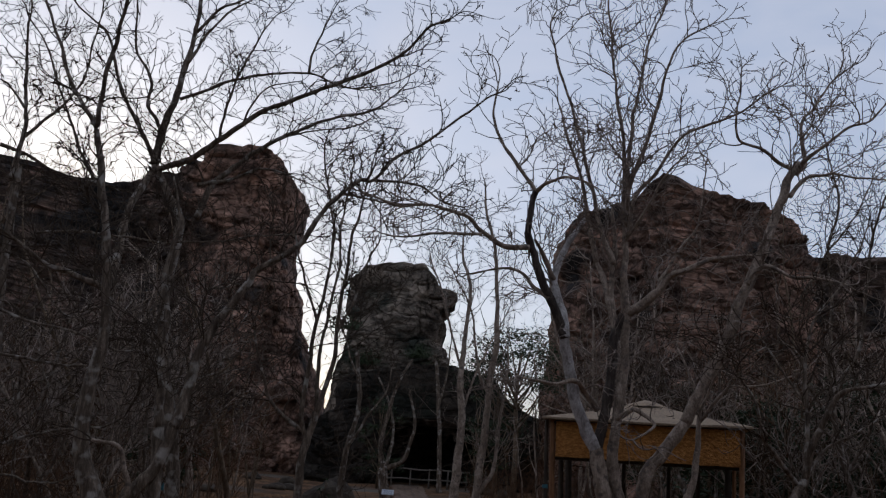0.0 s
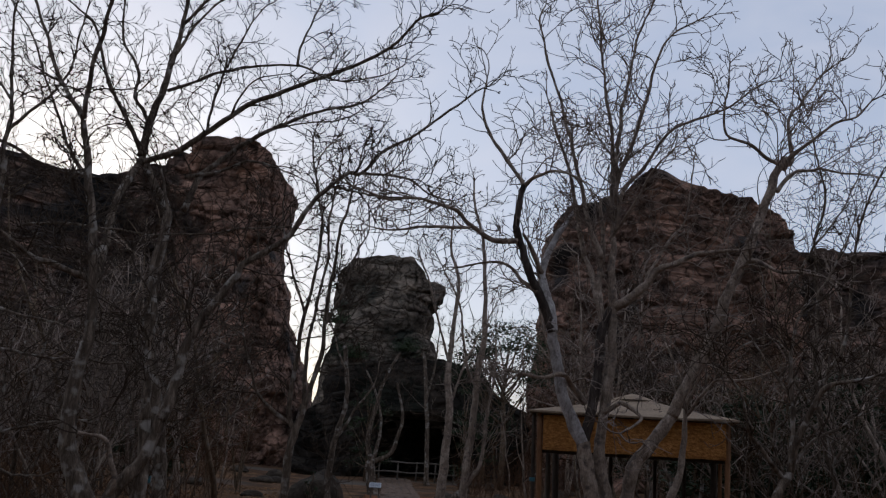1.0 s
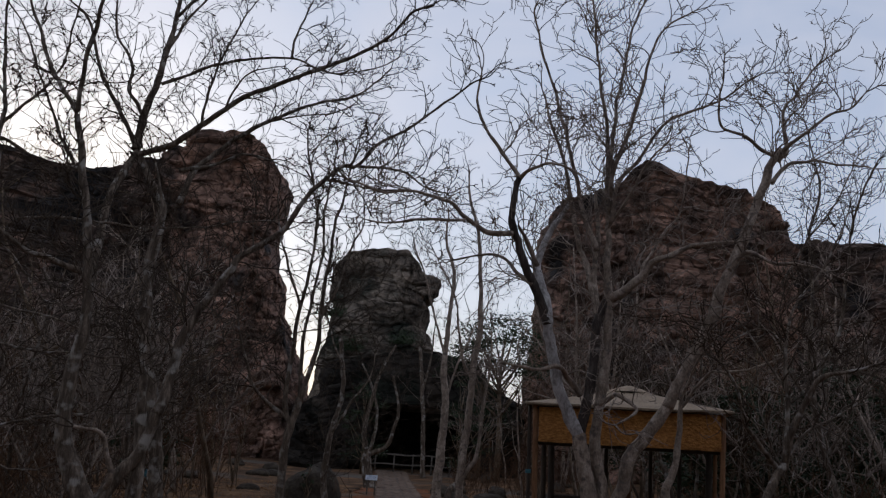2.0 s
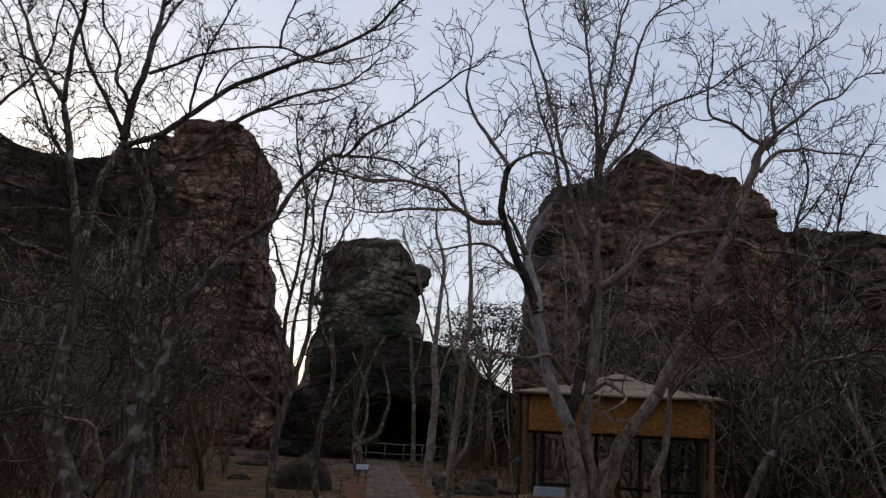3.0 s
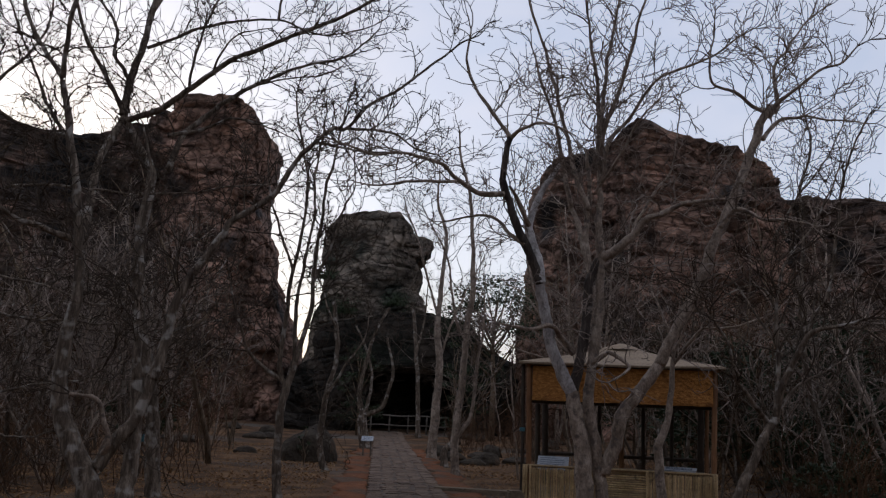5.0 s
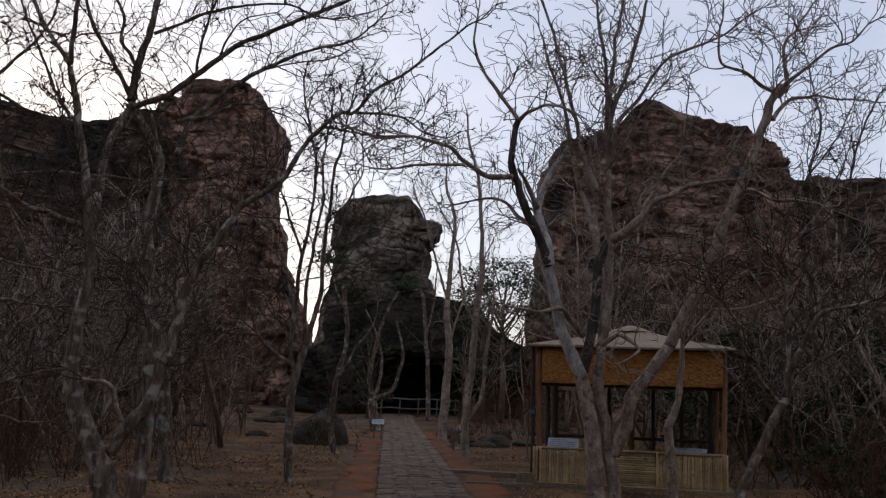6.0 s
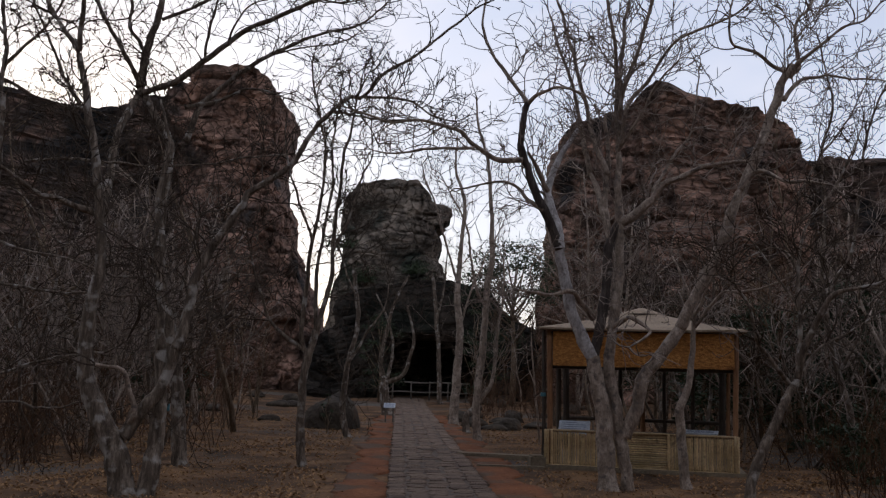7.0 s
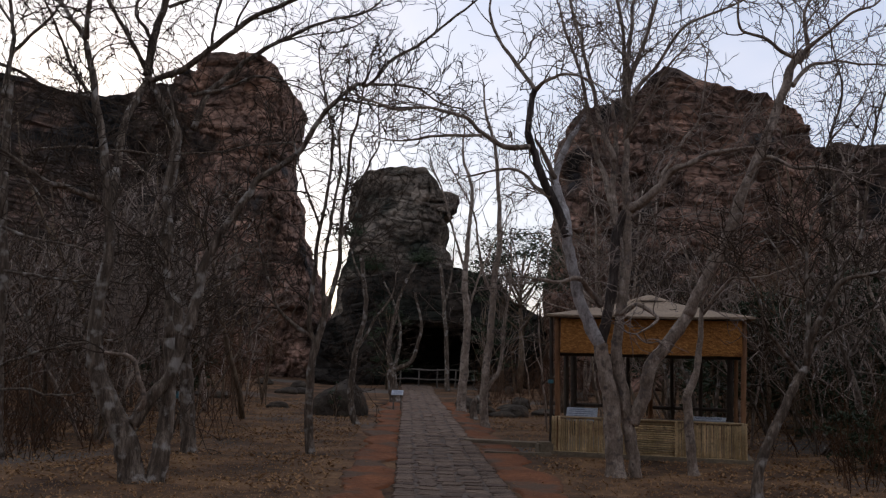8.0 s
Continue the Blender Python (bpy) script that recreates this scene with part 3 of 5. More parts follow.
# ---- fence before the cave ----
def fence():
    f_ob = empty("fence", (-2.1, 48.7, 0), "low weathered pole fence across the cave mouth", "fence")
    rnd = random.Random(3)
    for k in range(5):
        v, f = [], []
        x = k * 0.98
        tube(v, f, [(x, 0, -0.1), (x + 0.01, 0, 0.5), (x + 0.02, 0, 0.98)], [0.05, 0.045, 0.04], 8)
        piece("post", mesh_of("post", v, f, RAIL_WOOD, True), f_ob)
    for z in (0.42, 0.92):
        v, f = [], []
        tube(v, f, [(x, -0.05, z + 0.02 * math.sin(x * 3)) for x in np.linspace(-0.2, 4.1, 14)], [0.035 + 0.006 * rnd.random() for _ in range(14)], 7)
        piece("rail", mesh_of("rail", v, f, RAIL_WOOD, True), f_ob)


fence()


# ---- boulders ----
def boulder(x, y, size, seed, label="grey weathered boulder on the leaf litter"):
    bm = bmesh.new()
    bmesh.ops.create_icosphere(bm, subdivisions=4, radius=1.0)
    for q in bm.verts:
        p = q.co.copy()
        d = 1 + 0.22 * noise.noise(p * 1.1 + Vector((seed * 7, 0, 0))) + 0.07 * noise.noise(p * 4 + Vector((seed, 0, 0)))
        q.co = Vector((p.x * size[0], p.y * size[1], max(p.z, -0.35) * size[2])) * d
    me = bpy.data.meshes.new("boulder")
    bm.to_mesh(me)
    bm.free()
    me.materials.append(BOULDER)
    tagged(piece("boulder", me, None, pose(x, y, relief(x, y) + size[2] * 0.2, 0, 0, seed * 50)), label, "boulder")


boulder(-2.75, 26.3, (0.85, 0.7, 0.80), 1, "dark rounded boulder with a reddish underside")
rk = random.Random(11)
for k in range(26):
    boulder(rk.uniform(0.9, 7) if k % 3 else rk.uniform(-9, -3), rk.uniform(27, 46), (rk.uniform(0.2, 0.6), rk.uniform(0.2, 0.5), rk.uniform(0.12, 0.32)), 3 + k, "low grey stone among dry leaves")

# ---- trees ----
limbs_of = {}


def bare_tree(name, label, place):
    ob = empty(name, place, label, "tree")
    limbs_of[ob] = []
    return ob


def limb(tree, r0, r1, twigs, *pts, bark=None):
    """One limb through a few bends, tapering from r0 to r1; twigs: how thickly it sprouts."""
    limbs_of[tree].append((r0, r1, twigs, pts, bark))


def sprout(verts, faces, rnd, start, way, length, radius, level, bend=0.5, thin=0.0072):
    """A wandering twig that turns upward and forks."""
    n = min((16, 12, 8, 6)[level], max(4, int(length / 0.075)))
    p, d = Vector(start), Vector(way).normalized()
    line = [p.copy()]
    forks = []
    curl = Vector((rnd.gauss(0, 0.1), rnd.gauss(0, 0.1), rnd.gauss(0, 0.1)))
    for k in range(n):
        curl = curl * 0.72 + Vector((rnd.gauss(0, 0.12), rnd.gauss(0, 0.12), rnd.gauss(0, 0.11)))
        d = (d + curl + Vector((0, 0, 0.10 * bend * (0.5 + k / n)))).normalized()
        p = p + d * (length / n)
        line.append(p.copy())
        if k >= 1 and rnd.random() < (0.40, 0.36, 0.30, 0.0)[level]:
            forks.append((p.copy(), d.copy(), k / n))
    tube(verts, faces, line, np.linspace(radius, max(thin * 0.7, radius * 0.35), len(line)), 4 if level == 0 else 3)
    if level < 3:
        for q, dd, f in forks:
            side = dd.cross(Vector((rnd.gauss(0, 1), rnd.gauss(0, 1), rnd.gauss(0, 1)))).normalized()
            sprout(verts, faces, rnd, q, dd * 0.7 + side * rnd.uniform(0.6, 1.15) + Vector((0, 0, 0.08)), length * rnd.uniform(0.32, 0.66) * (1.15 - 0.45 * f), max(thin, radius * 0.6), level + 1, bend, thin)


def grown(tree, bark=None, twig=None, thick=1.0, seed=None):
    """Builds the limbs and twigs of a tree."""
    base = tree.matrix_basis.translation
    rnd = random.Random(tree.name if seed is None else seed)
    bark, twig = bark or BARK_GREY, twig or TWIG
    tv, tf = [], []
    for i, (r0, r1, twigs, pts, own_bark) in enumerate(limbs_of[tree]):
        pts = [Vector(p) - base for p in pts]
        line = spline(pts, 9)
        n = len(line)
        v, f = [], []
        line = [q + (0.055 if r0 < 0.07 else 0.03) * np.array(noise.noise_vector(Vector(q) * 1.5)) + 0.02 * np.array(noise.noise_vector(Vector(q) * 4.0)) for q in line]
        radii = [r0 + (r1 - r0) * (k / (n - 1)) ** 0.85 for k in range(n)]
        if i == 0:
            radii = [r * (1 + 0.45 * max(0.0, 1 - (q[2] + 0.1) / 0.35) ** 2) for r, q in zip(radii, line)]
        for far, near in ((0.5, 0.8), (0.85, 0.35)):
            line.append(line[n - 1] + (line[n - 1] - line[n - 2]) / (np.linalg.norm(line[n - 1] - line[n - 2]) + 1e-9) * radii[n - 1] * far)
            radii.append(radii[n - 1] * near)
        tube(v, f, line, radii, 10 if r0 > 0.05 else 7, 0.2 if r0 > 0.03 else 0.1)
        piece("trunk" if i == 0 else "limb", mesh_of("limb", v, f, own_bark or bark, True), tree)
        if twigs <= 0:
            continue
        run = sum(np.linalg.norm(line[k + 1] - line[k]) for k in range(n - 1))
        count = int(run * 4.4 * twigs * thick)
        for k in range(count):
            t = rnd.random() ** 0.75
            j = min(n - 2, int(t * (n - 1)))
            at = Vector(line[j]) + (Vector(line[j + 1]) - Vector(line[j])) * rnd.random()
            along = (Vector(line[j + 1]) - Vector(line[j])).normalized()
            side = along.cross(Vector((rnd.gauss(0, 1), rnd.gauss(0, 1), rnd.gauss(0, 1)))).normalized()
            r = radii[j]
            sprout(tv, tf, rnd, at, along * rnd.uniform(0.3, 1.0) + side * rnd.uniform(0.6, 1.15) + Vector((0, 0, 0.2)),
                   rnd.uniform(0.4, 1.75) * (0.75 + 5 * r) * (1.15 - 0.5 * t), min(r * 0.6, rnd.uniform(0.008, 0.015)), 1 if rnd.random() < 0.35 else 0)
        end = Vector(line[n - 1])
        along = (end - Vector(line[n - 3])).normalized()
        for k in range(2 if r1 < 0.03 else 0):
            sprout(tv, tf, rnd, end, along + Vector((rnd.gauss(0, 0.3), rnd.gauss(0, 0.3), rnd.gauss(0.1, 0.3))), rnd.uniform(0.5, 1.1), min(0.012, max(0.005, r1 * 0.8)), 0)
    if tf:
        tagged(piece("spray", mesh_of("spray", tv, tf, twig), tree), kind="stuff")


tree = bare_tree("tree_forked", "leafless grey-barked tree forking low above dry leaf litter", (-4.05, 12.36, 0))
limb(tree, 0.178, 0.085, 0.0, (-4.05, 12.36, -0.10), (-4.17, 12.36, 0.46), (-4.33, 12.36, 0.79), (-4.55, 12.36, 1.23), (-4.69, 12.36, 1.57), (-4.69, 12.36, 2.18), (-4.61, 12.36, 2.88))
limb(tree, 0.077, 0.043, 1.0, (-4.61, 12.36, 2.88), (-4.63, 12.42, 3.52), (-4.78, 12.48, 4.49), (-4.97, 12.54, 5.15), (-5.07, 12.60, 5.58), (-5.22, 12.66, 6.12))
limb(tree, 0.039, 0.019, 1.0, (-5.23, 12.66, 6.16), (-5.62, 12.78, 6.65), (-5.92, 12.90, 7.10), (-6.14, 13.02, 7.61), (-6.56, 13.14, 8.41), (-6.96, 13.26, 9.15))
limb(tree, 0.043, 0.023, 1.0, (-5.22, 12.66, 6.19), (-5.16, 12.48, 6.52), (-5.05, 12.30, 7.07), (-4.92, 12.12, 7.52), (-4.79, 11.94, 7.84), (-4.62, 11.76, 8.51))
limb(tree, 0.150, 0.075, 0.0, (-3.78, 12.40, -0.10), (-3.75, 12.47, 0.38), (-3.74, 12.53, 0.66), (-3.71, 12.60, 1.19), (-3.78, 12.67, 1.91))
limb(tree, 0.075, 0.014, 0.7, (-3.78, 12.67, 1.91), (-3.88, 12.73, 2.70), (-3.88, 12.80, 3.35), (-4.02, 12.90, 4.10), (-3.96, 13.00, 4.90), (-4.15, 13.10, 5.60))
limb(tree, 0.098, 0.075, 0.1, (-4.12, 12.40, 0.74), (-3.98, 12.46, 0.99), (-3.69, 12.52, 1.44), (-3.54, 12.56, 1.93))
limb(tree, 0.085, 0.043, 1.2, (-3.54, 12.56, 1.93), (-3.44, 12.63, 2.38), (-3.35, 12.70, 2.95), (-3.14, 12.76, 3.49), (-2.81, 12.83, 4.00), (-2.71, 12.90, 4.23), (-2.28, 12.96, 4.54))
limb(tree, 0.043, 0.015, 0.7, (-2.28, 12.96, 4.54), (-2.03, 13.05, 4.90), (-1.77, 13.14, 5.40), (-1.42, 13.23, 5.80), (-1.21, 13.32, 5.84), (-0.89, 13.41, 6.21), (-0.47, 13.50, 6.50), (-0.04, 13.59, 6.88), (0.41, 13.68, 7.34), (0.75, 13.76, 7.57))
limb(tree, 0.048, 0.022, 0.5, (-4.05, 12.40, 0.90), (-3.96, 12.30, 1.05), (-4.04, 12.20, 1.50), (-4.13, 12.10, 1.65), (-4.40, 12.00, 1.72), bark=BARK_PALE)
limb(tree, 0.046, 0.019, 1.0, (-4.76, 12.46, 3.82), (-5.19, 12.28, 3.92), (-5.42, 12.10, 3.98), (-5.66, 11.92, 4.18), (-5.89, 11.74, 4.33), (-6.10, 11.56, 4.39))
limb(tree, 0.027, 0.012, 1.0, (-1.22, 13.36, 5.86), (-0.88, 13.51, 5.87), (-0.45, 13.66, 5.85), (-0.14, 13.81, 5.68), (0.26, 13.96, 5.68))
limb(tree, 0.023, 0.008, 1.0, (-1.69, 13.26, 5.59), (-1.30, 13.44, 5.59), (-0.88, 13.61, 5.56), (-0.45, 13.79, 5.59), (-0.00, 13.96, 5.60))
grown(tree, BARK_ROUGH)
tree = bare_tree("tree_spreading", "tall leafless tree with a long spreading limb against the sky", (-4.30, 15.94, 0))
limb(tree, 0.130, 0.100, 0.7, (-4.30, 15.94, -0.10), (-4.38, 15.94, 0.96), (-4.53, 15.94, 1.94), (-4.82, 15.94, 3.02), (-4.92, 15.94, 3.73))
limb(tree, 0.100, 0.070, 1.1, (-4.92, 15.94, 3.73), (-4.91, 15.99, 4.65), (-4.88, 16.04, 5.60), (-5.13, 16.09, 6.13), (-5.47, 16.14, 6.67))
limb(tree, 0.080, 0.060, 1.0, (-5.46, 14.74, 3.56), (-5.61, 15.21, 4.78), (-5.65, 15.67, 5.85), (-5.49, 16.14, 6.67))
limb(tree, 0.085, 0.030, 0.8, (-5.50, 16.14, 6.74), (-5.48, 16.20, 7.32), (-5.40, 16.25, 7.80), (-5.30, 16.31, 8.23), (-5.24, 16.37, 8.90), (-5.17, 16.42, 9.53), (-5.14, 16.48, 10.29), (-5.14, 16.54, 11.19))
limb(tree, 0.045, 0.015, 1.0, (-5.52, 16.14, 7.05), (-5.51, 16.24, 7.39), (-5.85, 16.34, 7.92), (-5.89, 16.44, 8.48), (-6.24, 16.54, 9.03), (-6.41, 16.64, 9.55), (-6.50, 16.74, 10.34), (-6.55, 16.84, 11.02))
limb(tree, 0.050, 0.015, 1.0, (-5.54, 16.14, 6.85), (-5.86, 16.01, 7.39), (-6.18, 15.87, 7.99), (-6.38, 15.74, 8.60), (-6.52, 15.61, 8.98), (-6.96, 15.47, 9.40), (-7.28, 15.34, 9.77))
limb(tree, 0.065, 0.020, 0.9, (-5.53, 16.14, 6.58), (-5.19, 16.03, 6.70), (-4.67, 15.92, 6.92), (-4.25, 15.82, 7.15), (-3.85, 15.71, 7.46), (-3.44, 15.60, 7.72), (-2.93, 15.49, 7.93), (-2.51, 15.39, 8.08), (-2.20, 15.28, 8.19), (-1.70, 15.17, 8.34), (-1.20, 15.06, 8.57), (-0.81, 14.95, 8.87), (-0.53, 14.85, 9.17), (-0.18, 14.74, 9.30))
limb(tree, 0.030, 0.010, 1.0, (-4.23, 15.74, 7.12), (-4.21, 15.86, 7.78), (-4.07, 15.98, 8.51), (-3.90, 16.10, 9.22), (-3.66, 16.22, 9.77), (-3.24, 16.34, 10.40))
limb(tree, 0.035, 0.012, 1.0, (-5.23, 16.24, 8.07), (-4.74, 16.36, 8.35), (-4.25, 16.49, 8.67), (-3.74, 16.61, 8.87), (-2.93, 16.74, 8.96), (-2.43, 16.86, 8.83), (-1.88, 16.99, 8.82), (-1.22, 17.11, 9.05), (-0.87, 17.24, 9.36))
limb(tree, 0.030, 0.010, 1.0, (-2.92, 16.74, 8.96), (-2.90, 16.69, 9.32), (-2.72, 16.64, 9.80), (-2.57, 16.59, 10.15), (-2.37, 16.54, 10.50))
limb(tree, 0.025, 0.010, 1.0, (-3.81, 15.64, 7.46), (-3.67, 15.47, 7.71), (-3.32, 15.31, 8.10), (-2.79, 15.14, 8.15))
limb(tree, 0.035, 0.015, 1.0, (-5.17, 16.44, 9.54), (-4.66, 16.21, 9.93), (-4.19, 15.97, 10.08), (-3.74, 15.74, 10.40))
limb(tree, 0.040, 0.015, 1.0, (-5.21, 16.34, 8.87), (-5.07, 16.54, 9.41), (-4.69, 16.74, 10.09), (-4.27, 16.94, 10.59))
limb(tree, 0.060, 0.015, 1.0, (-4.66, 16.24, 5.73), (-4.41, 16.38, 6.49), (-3.87, 16.51, 7.14), (-3.49, 16.65, 7.44), (-3.00, 16.79, 7.81), (-2.49, 16.93, 8.11), (-1.84, 17.06, 8.34), (-1.42, 17.20, 8.61), (-1.00, 17.34, 9.12))
limb(tree, 0.020, 0.010, 1.0, (-3.30, 16.74, 7.60), (-2.68, 16.87, 7.86), (-2.04, 17.01, 8.01), (-1.62, 17.14, 8.33))
limb(tree, 0.045, 0.010, 1.0, (-4.68, 16.24, 6.38), (-4.21, 16.39, 6.57), (-3.63, 16.54, 6.88), (-3.11, 16.69, 6.84), (-2.57, 16.84, 6.70))
grown(tree, BARK_ROUGH)
tree = bare_tree("tree_upright", "leafless grey tree with thin upright stems", (-7.26, 15.22, 0))
limb(tree, 0.095, 0.067, 0.4, (-7.26, 15.22, -0.10), (-7.36, 15.22, 1.48), (-7.43, 15.22, 2.99), (-7.53, 15.22, 4.73), (-7.56, 15.22, 6.23))
limb(tree, 0.057, 0.014, 1.0, (-7.63, 15.22, 5.99), (-7.60, 15.28, 6.74), (-7.65, 15.34, 7.30), (-7.82, 15.40, 8.07), (-7.94, 15.46, 8.99), (-8.03, 15.52, 9.70))
limb(tree, 0.043, 0.014, 1.0, (-8.06, 15.42, 6.71), (-7.62, 15.62, 6.59), (-7.10, 15.82, 6.35), (-6.50, 16.02, 6.31), (-5.81, 16.22, 6.14))
limb(tree, 0.033, 0.014, 1.0, (-7.63, 15.32, 6.81), (-7.21, 15.18, 7.10), (-6.89, 15.04, 7.33), (-6.51, 14.90, 7.83), (-6.35, 14.76, 8.42), (-6.26, 14.62, 9.22))
limb(tree, 0.038, 0.012, 1.0, (-6.57, 16.22, 6.31), (-6.89, 16.34, 6.71), (-7.23, 16.45, 7.30), (-7.48, 16.57, 7.90), (-7.84, 16.68, 8.51), (-8.15, 16.79, 9.15), (-8.74, 16.91, 10.03), (-9.25, 17.02, 10.69))
limb(tree, 0.029, 0.010, 1.0, (-7.68, 15.32, 7.39), (-7.94, 15.12, 7.73), (-8.12, 14.92, 7.84))
limb(tree, 0.024, 0.012, 0.4, (-6.78, 14.62, 4.93), (-6.00, 14.52, 4.99), (-5.22, 14.42, 4.93), (-4.45, 14.32, 4.85), (-3.70, 14.22, 4.93), (-3.05, 14.12, 5.01), (-2.40, 14.02, 5.08))
limb(tree, 0.029, 0.012, 0.6, (-7.22, 14.82, 2.96), (-6.19, 14.49, 2.82), (-5.16, 14.16, 2.78), (-4.25, 13.82, 2.69))
limb(tree, 0.029, 0.012, 0.7, (-7.27, 14.82, 3.71), (-6.60, 14.47, 3.49), (-5.63, 14.12, 3.29), (-4.78, 13.77, 3.02), (-4.07, 13.42, 3.04))
limb(tree, 0.029, 0.012, 0.6, (-7.19, 14.92, 1.39), (-6.44, 14.45, 1.64), (-5.55, 13.97, 1.79), (-4.94, 13.50, 1.86), (-4.38, 13.02, 2.04))
limb(tree, 0.024, 0.010, 0.5, (-7.16, 14.92, 1.01), (-6.44, 14.36, 1.07), (-5.76, 13.79, 1.03), (-5.04, 13.22, 1.15))
limb(tree, 0.024, 0.010, 0.6, (-7.38, 14.92, 4.68), (-7.07, 15.36, 4.48), (-6.72, 15.79, 3.86), (-6.27, 16.22, 3.73))
grown(tree, BARK_ROUGH)
tree = bare_tree("tree_slender", "slender leafless tree with several upright grey stems", (-2.28, 16.43, 0))
limb(tree, 0.082, 0.067, 0.0, (-2.28, 16.43, -0.10), (-2.33, 16.43, 0.99), (-2.27, 16.43, 1.75), (-2.14, 16.43, 2.37))
limb(tree, 0.056, 0.015, 1.1, (-2.14, 16.43, 2.37), (-1.97, 16.53, 3.15), (-1.91, 16.63, 3.90), (-1.85, 16.73, 4.87), (-1.79, 16.83, 5.76), (-1.64, 16.93, 6.57), (-1.51, 17.03, 7.39))
limb(tree, 0.051, 0.015, 1.1, (-2.24, 16.43, 1.90), (-2.40, 16.35, 2.41), (-2.29, 16.26, 3.53), (-2.15, 16.18, 4.55), (-2.04, 16.10, 5.48), (-2.18, 16.01, 6.29), (-2.34, 15.93, 7.21))
limb(tree, 0.046, 0.015, 1.1, (-2.14, 16.43, 2.37), (-2.22, 16.61, 3.25), (-2.11, 16.79, 4.12), (-2.02, 16.97, 5.24), (-2.02, 17.15, 6.39), (-1.95, 17.33, 7.36))
limb(tree, 0.041, 0.015, 0.8, (-2.24, 16.43, 2.01), (-2.64, 16.29, 2.25), (-2.91, 16.15, 2.54), (-3.07, 16.01, 2.98), (-3.28, 15.87, 3.66), (-3.32, 15.73, 3.94))
limb(tree, 0.031, 0.010, 1.0, (-1.90, 16.63, 3.90), (-1.65, 16.78, 4.46), (-1.48, 16.93, 5.25), (-1.30, 17.08, 5.84), (-1.32, 17.23, 6.89))
limb(tree, 0.031, 0.010, 1.0, (-2.24, 16.23, 4.04), (-2.57, 16.40, 4.79), (-2.84, 16.56, 5.57), (-2.90, 16.73, 6.37))
grown(tree, BARK_ROUGH)
tree = bare_tree("tree_leaning", "pale leafless tree beside the dark rock shelter", (-2.07, 23.05, 0))
limb(tree, 0.094, 0.058, 0.4, (-2.07, 23.05, -0.10), (-2.24, 23.12, 0.69), (-2.15, 23.20, 1.76), (-1.96, 23.27, 2.92), (-2.10, 23.35, 4.17))
limb(tree, 0.043, 0.014, 1.0, (-2.11, 23.05, 1.83), (-1.74, 23.18, 2.56), (-1.34, 23.31, 3.16), (-1.22, 23.45, 3.90))
limb(tree, 0.029, 0.011, 1.0, (-2.03, 23.05, 3.56), (-2.40, 23.25, 4.44), (-2.75, 23.45, 5.35))
grown(tree, BARK_ROUGH)
tree = bare_tree("tree_crooked", "crooked leafless tree with grey forked stems beside the path", (-1.58, 33.38, 0))
limb(tree, 0.209, 0.146, 0.0, (-1.58, 33.38, -0.10), (-1.74, 33.38, 0.89), (-1.71, 33.38, 1.22))
limb(tree, 0.104, 0.042, 0.7, (-1.74, 33.38, 1.16), (-1.90, 33.46, 1.98), (-1.73, 33.53, 3.13), (-1.40, 33.61, 4.30), (-0.98, 33.68, 5.14))
limb(tree, 0.094, 0.042, 0.7, (-1.62, 33.38, 1.16), (-1.05, 33.28, 1.49), (-0.78, 33.18, 2.31), (-0.71, 33.08, 2.93), (-0.97, 32.98, 3.95))
limb(tree, 0.073, 0.031, 0.8, (-1.62, 33.38, 1.27), (-1.50, 33.58, 2.30), (-1.67, 33.78, 3.35), (-2.18, 33.98, 4.41))
grown(tree, BARK_ROUGH)
tree = bare_tree("tree_straight", "straight pale-barked leafless tree beside the path", (0.69, 29.12, 0))
limb(tree, 0.164, 0.109, 0.2, (0.69, 29.12, -0.10), (0.77, 29.12, 1.21), (0.83, 29.12, 2.65), (0.72, 29.12, 4.10))
limb(tree, 0.100, 0.027, 1.0, (0.72, 29.12, 4.10), (0.80, 29.24, 5.59), (0.92, 29.37, 7.12), (0.60, 29.49, 8.27), (0.61, 29.62, 9.46))
limb(tree, 0.045, 0.018, 1.0, (0.78, 29.12, 3.01), (1.15, 29.32, 4.13), (1.60, 29.52, 5.28), (2.15, 29.72, 6.45))
limb(tree, 0.045, 0.018, 1.0, (0.71, 29.12, 4.47), (0.27, 28.95, 5.91), (-0.13, 28.78, 7.17), (-0.51, 28.62, 8.05))
grown(tree, BARK_PALE, TWIG_PALE)
tree = bare_tree("tree_roadside", "straight leafless tree with speckled pale bark beside the path", (1.17, 23.22, 0))
limb(tree, 0.116, 0.080, 0.2, (1.17, 23.22, -0.10), (1.14, 23.22, 0.92), (1.25, 23.22, 2.06), (1.31, 23.22, 3.37), (1.46, 23.22, 4.69))
limb(tree, 0.073, 0.022, 1.0, (1.46, 23.22, 4.69), (1.41, 23.35, 6.04), (1.34, 23.47, 7.13), (1.05, 23.60, 8.23), (0.97, 23.72, 9.04))
limb(tree, 0.065, 0.022, 0.7, (1.19, 23.22, 0.85), (1.53, 23.37, 1.52), (1.61, 23.52, 2.37), (1.75, 23.67, 3.41), (1.81, 23.82, 4.62))
limb(tree, 0.044, 0.015, 1.0, (1.31, 23.22, 3.22), (0.96, 23.02, 4.21), (0.78, 22.82, 5.35), (0.18, 22.62, 6.46))
grown(tree, BARK_PALE, TWIG_PALE)
tree = bare_tree("tree_dead_stub", "broken pale stump of a leaning tree", (0.98, 25.73, 0))
